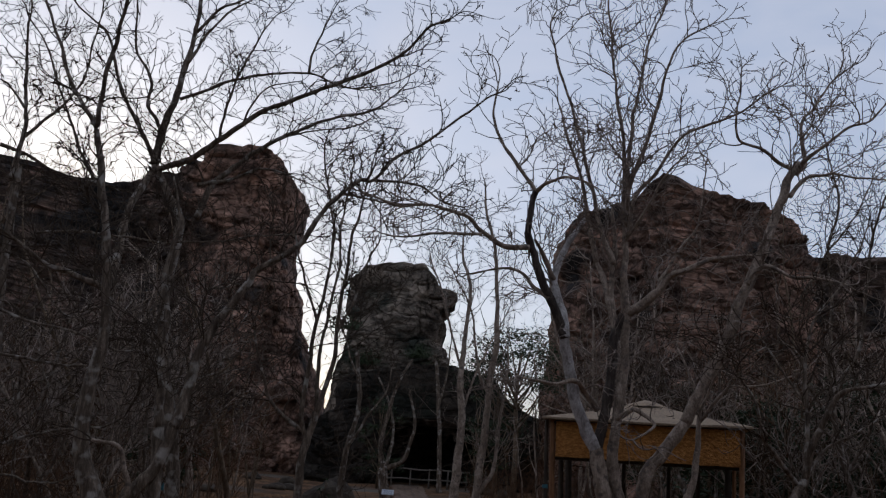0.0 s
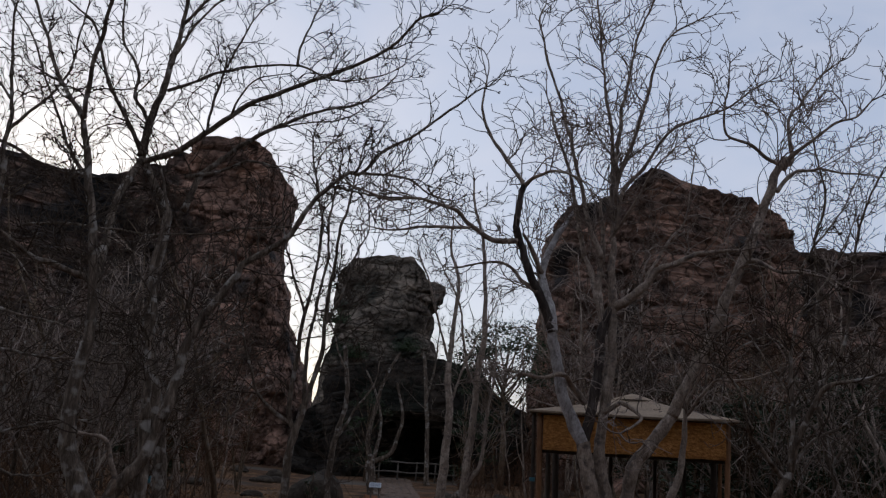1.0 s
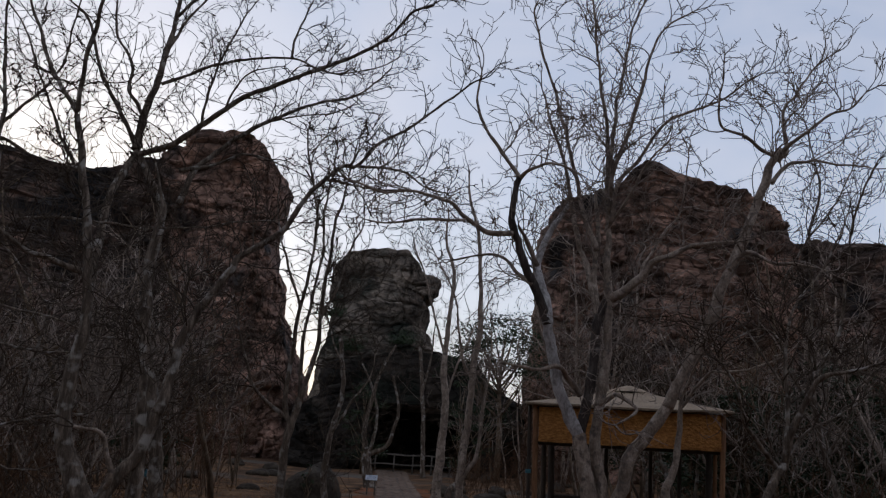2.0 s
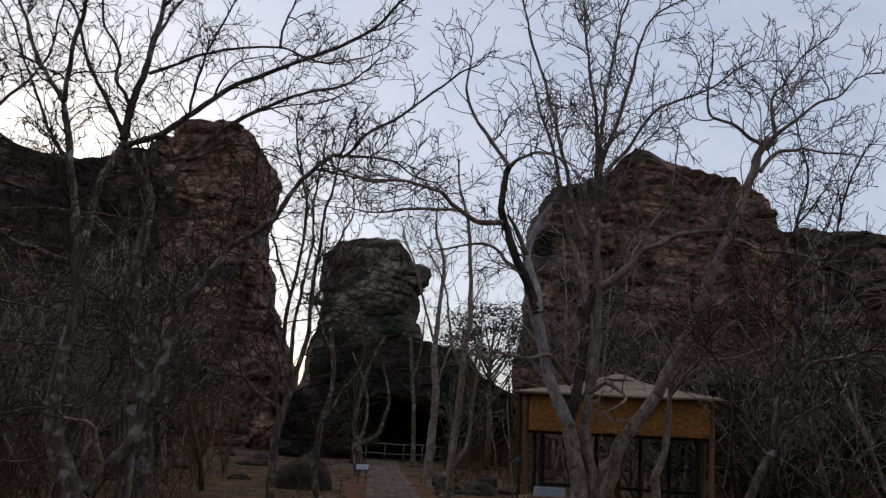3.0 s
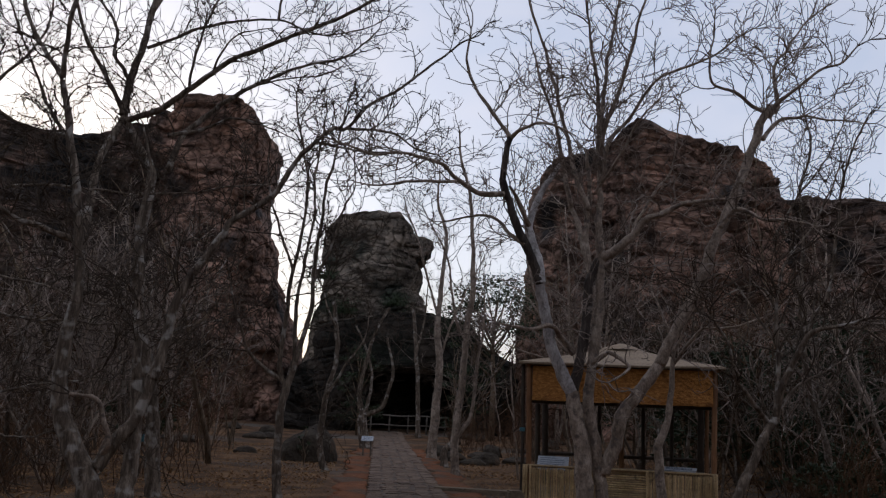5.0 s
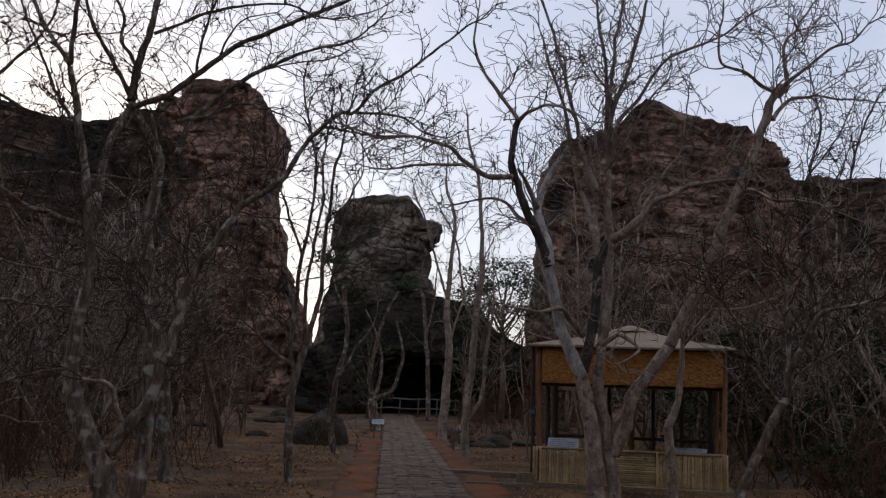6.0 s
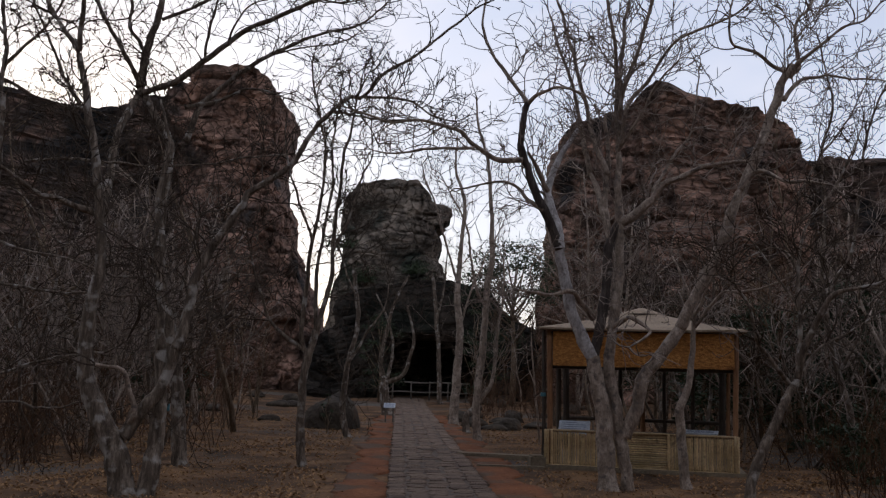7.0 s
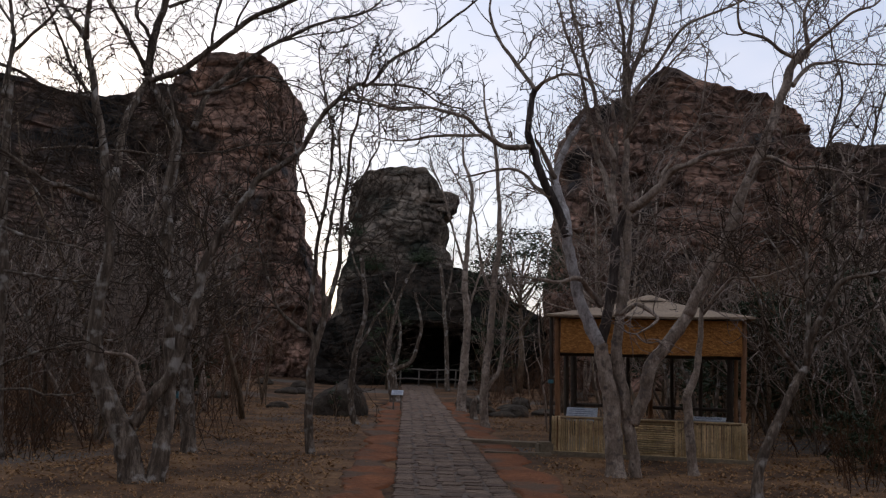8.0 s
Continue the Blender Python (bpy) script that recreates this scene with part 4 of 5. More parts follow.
limb(tree, 0.113, 0.080, 0.0, (0.98, 25.73, -0.10), (0.98, 25.86, 0.42), (1.17, 26.00, 0.60), (1.37, 26.13, 0.65))
grown(tree, BARK_ROUGH)
tree = bare_tree("tree_thin", "thin leafless tree standing before the rock shelter", (0.40, 44.71, 0))
limb(tree, 0.126, 0.084, 0.5, (0.40, 44.71, -0.10), (0.30, 44.71, 1.98), (0.13, 44.71, 4.05), (-0.09, 44.71, 6.15))
limb(tree, 0.070, 0.028, 1.0, (0.13, 44.71, 4.05), (0.48, 44.86, 5.90), (0.58, 45.01, 7.62))
grown(tree, BARK_ROUGH)
tree = bare_tree("tree_white_stemmed", "large leafless tree with pale smooth bark and several stems", (2.69, 14.24, 0))
limb(tree, 0.152, 0.115, 0.0, (2.74, 14.24, -0.13), (2.72, 14.24, 0.62), (2.64, 14.24, 1.31), (2.51, 14.24, 1.99))
limb(tree, 0.100, 0.085, 0.1, (2.51, 14.24, 1.99), (2.26, 14.19, 2.44), (2.09, 14.14, 3.01), (1.97, 14.09, 3.49), (1.90, 14.04, 3.80), bark=BARK_LICHEN)
limb(tree, 0.075, 0.060, 0.3, (1.93, 14.04, 3.66), (1.76, 13.99, 4.10), (1.57, 13.94, 4.53), (1.36, 13.89, 5.04), (1.30, 13.84, 5.26), bark=BARK_DARK)
limb(tree, 0.058, 0.045, 0.3, (1.30, 13.84, 5.26), (1.34, 13.84, 5.68), (1.39, 13.84, 5.96), bark=BARK_DARK)
limb(tree, 0.039, 0.016, 1.0, (1.39, 13.84, 5.96), (1.20, 13.89, 6.24), (1.04, 13.94, 6.48), (0.83, 13.99, 6.77), (0.72, 14.04, 7.07), (0.68, 14.09, 7.52), (0.70, 14.14, 7.83))
limb(tree, 0.039, 0.016, 1.0, (1.39, 13.84, 5.96), (1.60, 13.61, 6.07), (1.79, 13.38, 6.11), (2.14, 13.14, 5.92))
limb(tree, 0.050, 0.016, 1.0, (1.32, 13.84, 5.03), (0.97, 13.73, 4.99), (0.72, 13.62, 5.10), (0.52, 13.51, 5.21), (0.32, 13.39, 5.38), (-0.00, 13.28, 5.43), (-0.30, 13.17, 5.45), (-0.76, 13.06, 5.38), (-1.25, 12.94, 5.51))
limb(tree, 0.027, 0.011, 1.0, (0.54, 13.44, 5.14), (0.09, 13.29, 5.06), (-0.33, 13.14, 4.98), (-0.74, 12.99, 4.88), (-0.93, 12.84, 4.86))
limb(tree, 0.094, 0.036, 0.7, (1.93, 14.04, 3.66), (1.91, 14.24, 4.10), (1.82, 14.44, 4.59), (1.88, 14.64, 5.04), (2.11, 14.84, 5.49), (2.41, 15.04, 5.94), bark=BARK_LICHEN)
limb(tree, 0.050, 0.026, 0.4, (1.82, 14.44, 4.68), (1.57, 14.24, 5.05), (1.42, 14.04, 5.23))
limb(tree, 0.039, 0.016, 1.0, (1.67, 13.94, 4.27), (1.46, 14.12, 4.46), (1.25, 14.29, 4.72), (0.85, 14.47, 4.79), (0.40, 14.64, 4.73))
limb(tree, 0.055, 0.042, 0.4, (2.81, 14.40, 3.90), (2.70, 14.55, 4.42), (2.62, 14.69, 4.84), (2.53, 14.84, 5.05))
limb(tree, 0.058, 0.030, 0.6, (2.80, 14.40, 3.91), (2.75, 14.53, 4.40), (2.77, 14.65, 4.94), (2.85, 14.78, 5.54), (2.84, 14.90, 6.11))
limb(tree, 0.085, 0.075, 0.4, (2.52, 14.24, 2.01), (2.60, 14.28, 2.43), (2.69, 14.31, 2.92), (2.74, 14.35, 3.40), (2.80, 14.38, 3.84), (2.92, 14.42, 4.12), bark=BARK_DARK)
limb(tree, 0.050, 0.016, 1.0, (2.53, 14.84, 5.02), (2.41, 14.94, 5.82), (2.30, 15.04, 6.54), (2.02, 15.14, 7.37), (1.88, 15.24, 8.01))
limb(tree, 0.102, 0.080, 0.0, (3.11, 14.34, -0.10), (2.97, 14.34, 0.66), (2.87, 14.34, 1.31), (2.78, 14.34, 1.93), (2.82, 14.34, 2.46))
limb(tree, 0.093, 0.062, 0.2, (2.82, 14.34, 2.46), (2.91, 14.37, 3.19), (2.94, 14.39, 3.73), (2.96, 14.42, 4.20), (2.92, 14.44, 4.85))
limb(tree, 0.053, 0.027, 0.9, (2.92, 14.44, 4.85), (2.96, 14.54, 5.54), (2.94, 14.64, 6.23), (3.00, 14.74, 6.95))
limb(tree, 0.039, 0.013, 1.1, (3.04, 14.74, 6.02), (2.98, 14.76, 6.85), (2.89, 14.78, 7.71), (2.82, 14.79, 8.29), (2.74, 14.81, 9.04), (2.68, 14.83, 9.81), (2.63, 14.84, 10.49))
limb(tree, 0.045, 0.013, 1.1, (2.99, 14.54, 5.72), (3.02, 14.66, 6.40), (3.06, 14.77, 7.14), (3.17, 14.89, 7.86), (3.29, 15.00, 8.51), (3.46, 15.12, 9.34), (3.75, 15.23, 9.98), (3.91, 15.34, 10.63))
limb(tree, 0.045, 0.013, 1.1, (2.99, 14.54, 5.67), (2.98, 14.41, 6.22), (3.18, 14.28, 6.93), (3.35, 14.14, 7.54), (3.52, 14.01, 8.20), (3.75, 13.88, 8.74), (4.13, 13.74, 8.98))
limb(tree, 0.039, 0.011, 1.0, (2.97, 14.44, 5.46), (3.04, 14.29, 6.07), (3.35, 14.13, 6.53), (3.68, 13.97, 6.98), (4.10, 13.82, 7.25), (4.60, 13.66, 7.43), (4.91, 13.50, 7.68), (5.20, 13.34, 7.82))
limb(tree, 0.088, 0.026, 0.9, (2.95, 14.44, 4.17), (3.21, 14.31, 4.32), (3.41, 14.18, 4.50), (3.59, 14.04, 4.77), (3.91, 13.91, 4.90), (4.23, 13.78, 5.04), (4.75, 13.64, 5.06))
limb(tree, 0.034, 0.011, 1.0, (3.43, 14.24, 4.51), (3.54, 14.34, 4.85), (3.93, 14.44, 5.40), (4.19, 14.54, 5.86), (4.32, 14.64, 6.86))
limb(tree, 0.045, 0.013, 1.0, (2.75, 14.44, 4.97), (2.53, 14.58, 5.65), (2.34, 14.71, 6.67), (2.14, 14.84, 7.53), (1.94, 14.98, 8.31), (1.67, 15.11, 9.33), (1.77, 15.24, 9.86))
limb(tree, 0.034, 0.011, 1.0, (2.91, 14.54, 5.35), (3.18, 14.18, 5.82), (3.45, 13.81, 6.37), (3.71, 13.44, 6.61))
limb(tree, 0.106, 0.096, 0.1, (3.02, 14.34, 0.77), (3.19, 14.29, 1.23), (3.32, 14.24, 1.72), (3.62, 14.19, 2.12), (3.84, 14.14, 2.48))
limb(tree, 0.095, 0.078, 0.4, (3.84, 14.14, 2.48), (4.13, 14.10, 3.10), (4.41, 14.06, 3.64), (4.65, 14.02, 4.34), (4.84, 13.98, 4.79), (5.08, 13.94, 5.35))
limb(tree, 0.080, 0.055, 0.5, (5.08, 13.94, 5.35), (5.33, 13.98, 6.01), (5.49, 14.01, 6.47), (5.67, 14.04, 6.76))
limb(tree, 0.039, 0.013, 1.0, (5.66, 14.04, 6.65), (5.32, 13.92, 6.71), (4.96, 13.80, 6.88), (4.58, 13.68, 6.96), (4.48, 13.56, 7.31), (4.53, 13.44, 7.63))
limb(tree, 0.045, 0.016, 1.0, (5.66, 14.04, 6.62), (5.84, 14.18, 6.84), (5.85, 14.32, 7.37), (5.98, 14.46, 7.73), (6.27, 14.60, 8.12), (6.66, 14.74, 8.67))
limb(tree, 0.045, 0.013, 1.0, (5.62, 14.04, 6.55), (5.73, 13.94, 6.74), (5.94, 13.84, 6.96), (6.36, 13.74, 7.29), (6.69, 13.64, 7.44), (6.90, 13.54, 7.68))
limb(tree, 0.039, 0.011, 1.0, (5.48, 13.94, 6.15), (5.86, 14.14, 6.60), (6.32, 14.34, 6.71), (6.98, 14.54, 6.75), (7.76, 14.74, 6.81))
limb(tree, 0.050, 0.016, 1.0, (4.77, 13.94, 4.69), (4.89, 13.80, 4.86), (5.03, 13.66, 4.91), (5.27, 13.52, 4.77), (5.57, 13.38, 4.73), (6.00, 13.24, 4.60))
limb(tree, 0.056, 0.016, 0.8, (2.50, 14.34, 2.63), (2.27, 14.09, 2.92), (2.06, 13.84, 3.03), (1.68, 13.59, 2.91), (1.23, 13.34, 2.96))
limb(tree, 0.050, 0.016, 0.6, (2.77, 14.34, 2.46), (3.06, 14.04, 2.63), (3.29, 13.74, 2.41), (2.93, 13.44, 2.18))
grown(tree, BARK_PALE, TWIG_PALE)
tree = bare_tree("tree_bent", "small bent leafless tree with a swollen knot", (4.09, 14.79, 0))
limb(tree, 0.083, 0.069, 0.0, (4.09, 14.79, -0.10), (4.06, 14.79, 0.60), (4.00, 14.79, 1.20))
limb(tree, 0.069, 0.037, 0.4, (4.00, 14.79, 1.20), (4.13, 14.81, 1.42), (4.23, 14.84, 1.78), (4.24, 14.86, 2.43), (4.27, 14.89, 2.80))
limb(tree, 0.032, 0.009, 1.0, (4.27, 14.89, 2.75), (4.17, 15.02, 3.28), (4.02, 15.16, 3.77), (4.10, 15.29, 4.27))
limb(tree, 0.028, 0.009, 1.0, (4.25, 14.89, 2.71), (4.43, 14.64, 3.16), (4.58, 14.39, 3.50))
limb(tree, 0.032, 0.012, 0.7, (4.25, 14.89, 2.52), (4.64, 14.59, 3.07), (4.91, 14.29, 3.10), (5.42, 13.99, 3.30))
grown(tree, BARK_PALE, TWIG_PALE)
tree = bare_tree("tree_slanting", "slanting leafless tree with rough grey bark", (4.25, 12.40, 0))
limb(tree, 0.078, 0.054, 0.1, (4.25, 12.40, -0.10), (4.36, 12.45, 0.44), (4.59, 12.50, 0.91), (4.80, 12.55, 1.35), (5.06, 12.60, 1.75))
limb(tree, 0.054, 0.019, 1.0, (5.06, 12.60, 1.75), (5.18, 12.40, 2.40), (5.41, 12.20, 2.90), (5.71, 12.00, 3.00), (6.06, 11.80, 3.11))
limb(tree, 0.039, 0.012, 1.0, (5.06, 12.60, 1.75), (5.17, 12.72, 2.46), (5.18, 12.84, 3.19), (5.37, 12.96, 3.95), (5.93, 13.08, 4.65), (6.35, 13.20, 5.55))
limb(tree, 0.035, 0.012, 1.0, (4.97, 12.60, 1.67), (4.68, 12.43, 1.97), (4.39, 12.25, 2.26), (4.22, 12.08, 2.71), (3.94, 11.90, 3.06))
limb(tree, 0.027, 0.010, 1.0, (5.09, 12.60, 1.82), (5.47, 12.74, 2.23), (5.86, 12.87, 2.44), (6.40, 13.00, 2.70))
limb(tree, 0.023, 0.008, 1.0, (5.24, 12.80, 2.62), (5.04, 13.00, 3.12), (4.63, 13.20, 3.79), (4.27, 13.40, 3.73))
grown(tree, BARK_ROUGH)
tree = bare_tree("tree_crossing", "leafless grey tree with long crossing twigs", (8.27, 17.97, 0))
limb(tree, 0.084, 0.051, 0.4, (8.27, 17.97, -0.10), (8.27, 18.02, 0.98), (8.09, 18.07, 1.86), (7.91, 18.12, 2.75), (7.85, 18.17, 4.12))
limb(tree, 0.039, 0.014, 0.8, (7.91, 18.17, 2.98), (7.40, 17.94, 3.40), (6.99, 17.72, 4.16), (6.57, 17.49, 4.29), (5.94, 17.27, 3.97))
limb(tree, 0.039, 0.014, 0.8, (8.09, 18.07, 1.86), (8.40, 17.72, 2.75), (8.56, 17.37, 3.39))
limb(tree, 0.045, 0.017, 1.0, (7.85, 18.17, 4.12), (7.97, 18.27, 5.19), (7.99, 18.37, 6.39), (8.29, 18.47, 7.52), (8.13, 18.57, 8.78))
limb(tree, 0.045, 0.017, 1.0, (7.95, 18.17, 3.43), (8.35, 17.99, 4.34), (8.53, 17.82, 5.70), (8.65, 17.64, 6.81), (9.10, 17.47, 7.94))
limb(tree, 0.034, 0.011, 1.0, (7.34, 18.27, 5.40), (8.03, 18.47, 6.42), (8.74, 18.67, 7.34), (9.35, 18.87, 8.41))
grown(tree, BARK_ROUGH)


# ---- the wood behind: bare trees of a few habits, repeated ----
def wood_tree(name, label, height, stems, seed, bark, twig, spread=0.13, thin=0.0065):
    rnd = random.Random(seed)
    ob = empty(name, (0, 0, 0), label, "tree", "bare trees of the wood")
    tv, tf = [], []
    for s in range(stems):
        lean = Vector((rnd.gauss(0, spread), rnd.gauss(0, spread), 1))
        p, d = Vector((rnd.uniform(-0.12, 0.12) * (stems > 1), rnd.uniform(-0.12, 0.12) * (stems > 1), -0.15)), lean.normalized()
        n = 11
        h = height * rnd.uniform(0.75, 1.0)
        line, at = [p.copy()], []
        for k in range(n):
            d = (d + Vector((rnd.gauss(0, 0.10), rnd.gauss(0, 0.10), 0.05))).normalized()
            p = p + d * (h / n)
            line.append(p.copy())
            if k > 2:
                at.append((p.copy(), d.copy(), k / n))
        r = 0.013 * height * rnd.uniform(0.6, 1.0) / (1 + 0.15 * stems)
        v, f = [], []
        tube(v, f, line, np.linspace(r, 0.012, len(line)), 7)
        piece("trunk", mesh_of("trunk", v, f, bark, True), ob)
        for q, dd, t in at:
            for _ in range(2 if rnd.random() < 0.7 else 1):
                side = dd.cross(Vector((rnd.gauss(0, 1), rnd.gauss(0, 1), 0))).normalized()
                way = dd * rnd.uniform(0.35, 1.0) + side * rnd.uniform(0.5, 1.1)
                length = height * rnd.uniform(0.14, 0.34) * (1.15 - 0.6 * t)
                if length > 1.0 and rnd.random() < 0.5:
                    v, f = [], []
                    l2, e, w = [q.copy()], q.copy(), way.normalized()
                    for k in range(6):
                        w = (w + Vector((rnd.gauss(0, 0.15), rnd.gauss(0, 0.15), rnd.gauss(0.06, 0.12)))).normalized()
                        e = e + w * (length / 6)
                        l2.append(e.copy())
                        if k:
                            sd = w.cross(Vector((rnd.gauss(0, 1), rnd.gauss(0, 1), rnd.gauss(0, 1)))).normalized()
                            sprout(tv, tf, rnd, e, w + sd * 0.8, length * rnd.uniform(0.3, 0.55), 0.009, 2, 0.5, thin)
                    tube(v, f, l2, np.linspace(r * 0.5 * (1.1 - t * 0.6), 0.009, 7), 5)
                    piece("limb", mesh_of("limb", v, f, bark, True), ob)
                else:
                    sprout(tv, tf, rnd, q, way, length, 0.016, 2 if rnd.random() < 0.6 else 1, 0.5, thin)
    tagged(piece("spray", mesh_of("spray", tv, tf, twig), ob), kind="stuff")
    return ob


HABITS = [("wood_tree", "slim leafless tree with dull grey bark", 8.0, 1, BARK_GREY, TWIG), ("wood_tree", "leafless tree with several pale thin stems", 7.0, 3, BARK_PALE, TWIG_PALE),
          ("wood_tree", "slim leafless tree with dull grey bark", 9.5, 1, BARK_GREY, TWIG), ("wood_tree", "leafless brown thicket tree with thin stems", 5.5, 4, BARK_GREY, BRUSH),
          ("wood_tree", "slim leafless tree with pale bark", 6.5, 1, BARK_PALE, TWIG_PALE), ("sapling", "thin leafless sapling among dry leaves", 3.6, 2, BARK_GREY, BRUSH), ("sapling", "thin pale leafless sapling among dry leaves", 4.4, 1, BARK_PALE, TWIG)]
models = [wood_tree(nm, lb, h, st, 40 + i, bk, tw) for i, (nm, lb, h, st, bk, tw) in enumerate(HABITS)]
rw = random.Random(21)
FIRST = [(-7.5, 21.5), (-10, 26), (9.5, 23), (8.2, 27), (-8.0, 31), (-6.2, 22), (8.4, 20.4)]
for ob, (x, y) in zip(models, FIRST):
    ob.matrix_basis = pose(x, y, relief(x, y), 0, 0, rw.uniform(0, 360))
spots = list(FIRST)
tries = 0
while len(spots) < 150 and tries < 6000:
    tries += 1
    y = rw.uniform(17.5, 45)
    left = rw.random() < 0.5
    x = rw.uniform(-0.56 * y - 3, -0.17 * y - 0.6) if left else rw.uniform(0.07 * y + 0.4, 0.56 * y + 3)
    if 1.2 < x < 6.6 and 15.5 < y < 21.6 or (not left and 0.055 * y < x < 0.115 * y and y < 40) or min(math.hypot(x - a, y - b) for a, b in spots) < 0.75:
        continue
    kind = rw.choice((0, 1, 2, 3, 3, 4, 5, 5, 6)) if y > 23 else rw.choice((3, 4, 5, 5, 6, 6))
    if not left and x < 0.13 * y:
        kind = rw.choice((5, 6))
    spots.append((x, y))
    size = rw.uniform(0.75, 1.15)
    copy_thing(models[kind], pose(x, y, relief(x, y), 0, 0, rw.uniform(0, 360)) @ Matrix.Diagonal((size, size, size, 1)))


# low crooked trees whose twigs tangle before the cliffs
tangles = [wood_tree("thicket_tree", "low crooked leafless tree with a tangle of pale twigs", 5.2, 4, 71, BARK_PALE, TWIG_PALE, 0.42, 0.009),
           wood_tree("thicket_tree", "low crooked leafless tree with a tangle of grey twigs", 6.0, 3, 72, BARK_ROUGH, TWIG, 0.34, 0.009),
           wood_tree("thicket_tree", "low crooked leafless tree with a tangle of pale twigs", 4.2, 5, 73, BARK_ROUGH, TWIG_PALE, 0.5, 0.009)]
FIRST_TANGLES = [(-6.6, 17.6), (-5.8, 19.6), (7.6, 18.4)]
for ob, (x, y) in zip(tangles, FIRST_TANGLES):
    ob.matrix_basis = pose(x, y, relief(x, y), 0, 0, rw.uniform(0, 360))
spots = list(FIRST_TANGLES)
while len(spots) < 28:
    y = rw.uniform(17.0, 29)
    x = rw.choice((-1, -1, 1)) * rw.uniform(0.20 * y + 1.0, 0.55 * y + 0.6)
    if x > 0 and y < 22 and x < 7.0 or min(math.hypot(x - a, y - b) for a, b in spots) < 0.9 or math.hypot(x + 4.1, y - 12.4) < 2.6:
        continue
    spots.append((x, y))
    size = rw.uniform(0.7, 1.15)
    copy_thing(tangles[rw.randrange(3)], pose(x, y, relief(x, y), 0, 0, rw.uniform(0, 360)) @ Matrix.Diagonal((size, size, size, 1)))


# ---- dry brush, one uncountable tangle ----
def brush_field(name, label, count, seed, where, tall, mat):
    rnd = random.Random(seed)
    v, f = [], []
    for _ in range(count):
        x, y = where(rnd)
        p, d = Vector((x, y, relief(x, y) - 0.05)), Vector((rnd.gauss(0, 0.35), rnd.gauss(0, 0.35), 1)).normalized()
        h = rnd.uniform(*tall)
        n = 6
        line = [p.copy()]
        for k in range(n):
            d = (d + Vector((rnd.gauss(0, 0.11), rnd.gauss(0, 0.11), rnd.gauss(0, 0.08)))).normalized()
            p = p + d * (h / n)
            line.append(p.copy())
            if k > 0 and rnd.random() < 0.75:
                side = Vector((rnd.gauss(0, 1), rnd.gauss(0, 1), rnd.gauss(0.3, 0.5))).normalized()
                tube(v, f, [p, p + (d + side) * h * 0.12, p + (d * 1.6 + side * 1.7) * h * 0.14], [0.006, 0.005, 0.004], 3)
        tube(v, f, line, np.linspace(rnd.uniform(0.006, 0.014), 0.004, n + 1), 3)
    tagged(new(name, mesh_of(name, v, f, mat)), label, "brush", kind="stuff")


brush_field("dry_brush", "tangle of dry leafless brown brush under the trees", 620, 5, lambda r: (lambda y: (r.uniform(-0.55 * y - 3, -0.16 * y - 1.2), y))(r.uniform(17.5, 46)), (0.5, 2.4), BRUSH)
brush_field("dry_brush", "tangle of dry leafless brown brush under the trees", 560, 6, lambda r: (lambda y: (r.uniform(0.2 * y + 2.6, 0.55 * y + 3), y))(r.uniform(17.5, 45)), (0.5, 2.6), BRUSH)
brush_field("dry_brush", "tangle of dry leafless brown brush under the trees", 160, 8, lambda r: (lambda y: (r.uniform(0.38 * y + 0.8, 0.55 * y + 1), y))(r.uniform(13.2, 18.5)), (0.4, 1.6), BRUSH)
brush_field("dry_brush", "tangle of dry reddish brown brush under the trees", 190, 12, lambda r: (lambda y: (-r.uniform(0.36 * y, 0.56 * y + 1), y))(r.uniform(15.5, 23)), (0.6, 2.2), BRUSH)
brush_field("dry_brush", "low dry brown stems under the trees", 160, 9, lambda r: (lambda y: (-r.uniform(0.40 * y + 0.4, 0.55 * y + 1), y))(r.uniform(14.5, 18.5)), (0.3, 1.3), BRUSH)
brush_field("dry_brush", "thin dry stems growing before the rock", 300, 7, lambda r: (lambda y: (r.uniform(0.04 * y, 0.2 * y), y))(r.uniform(31, 46)), (0.4, 1.6), BRUSH)


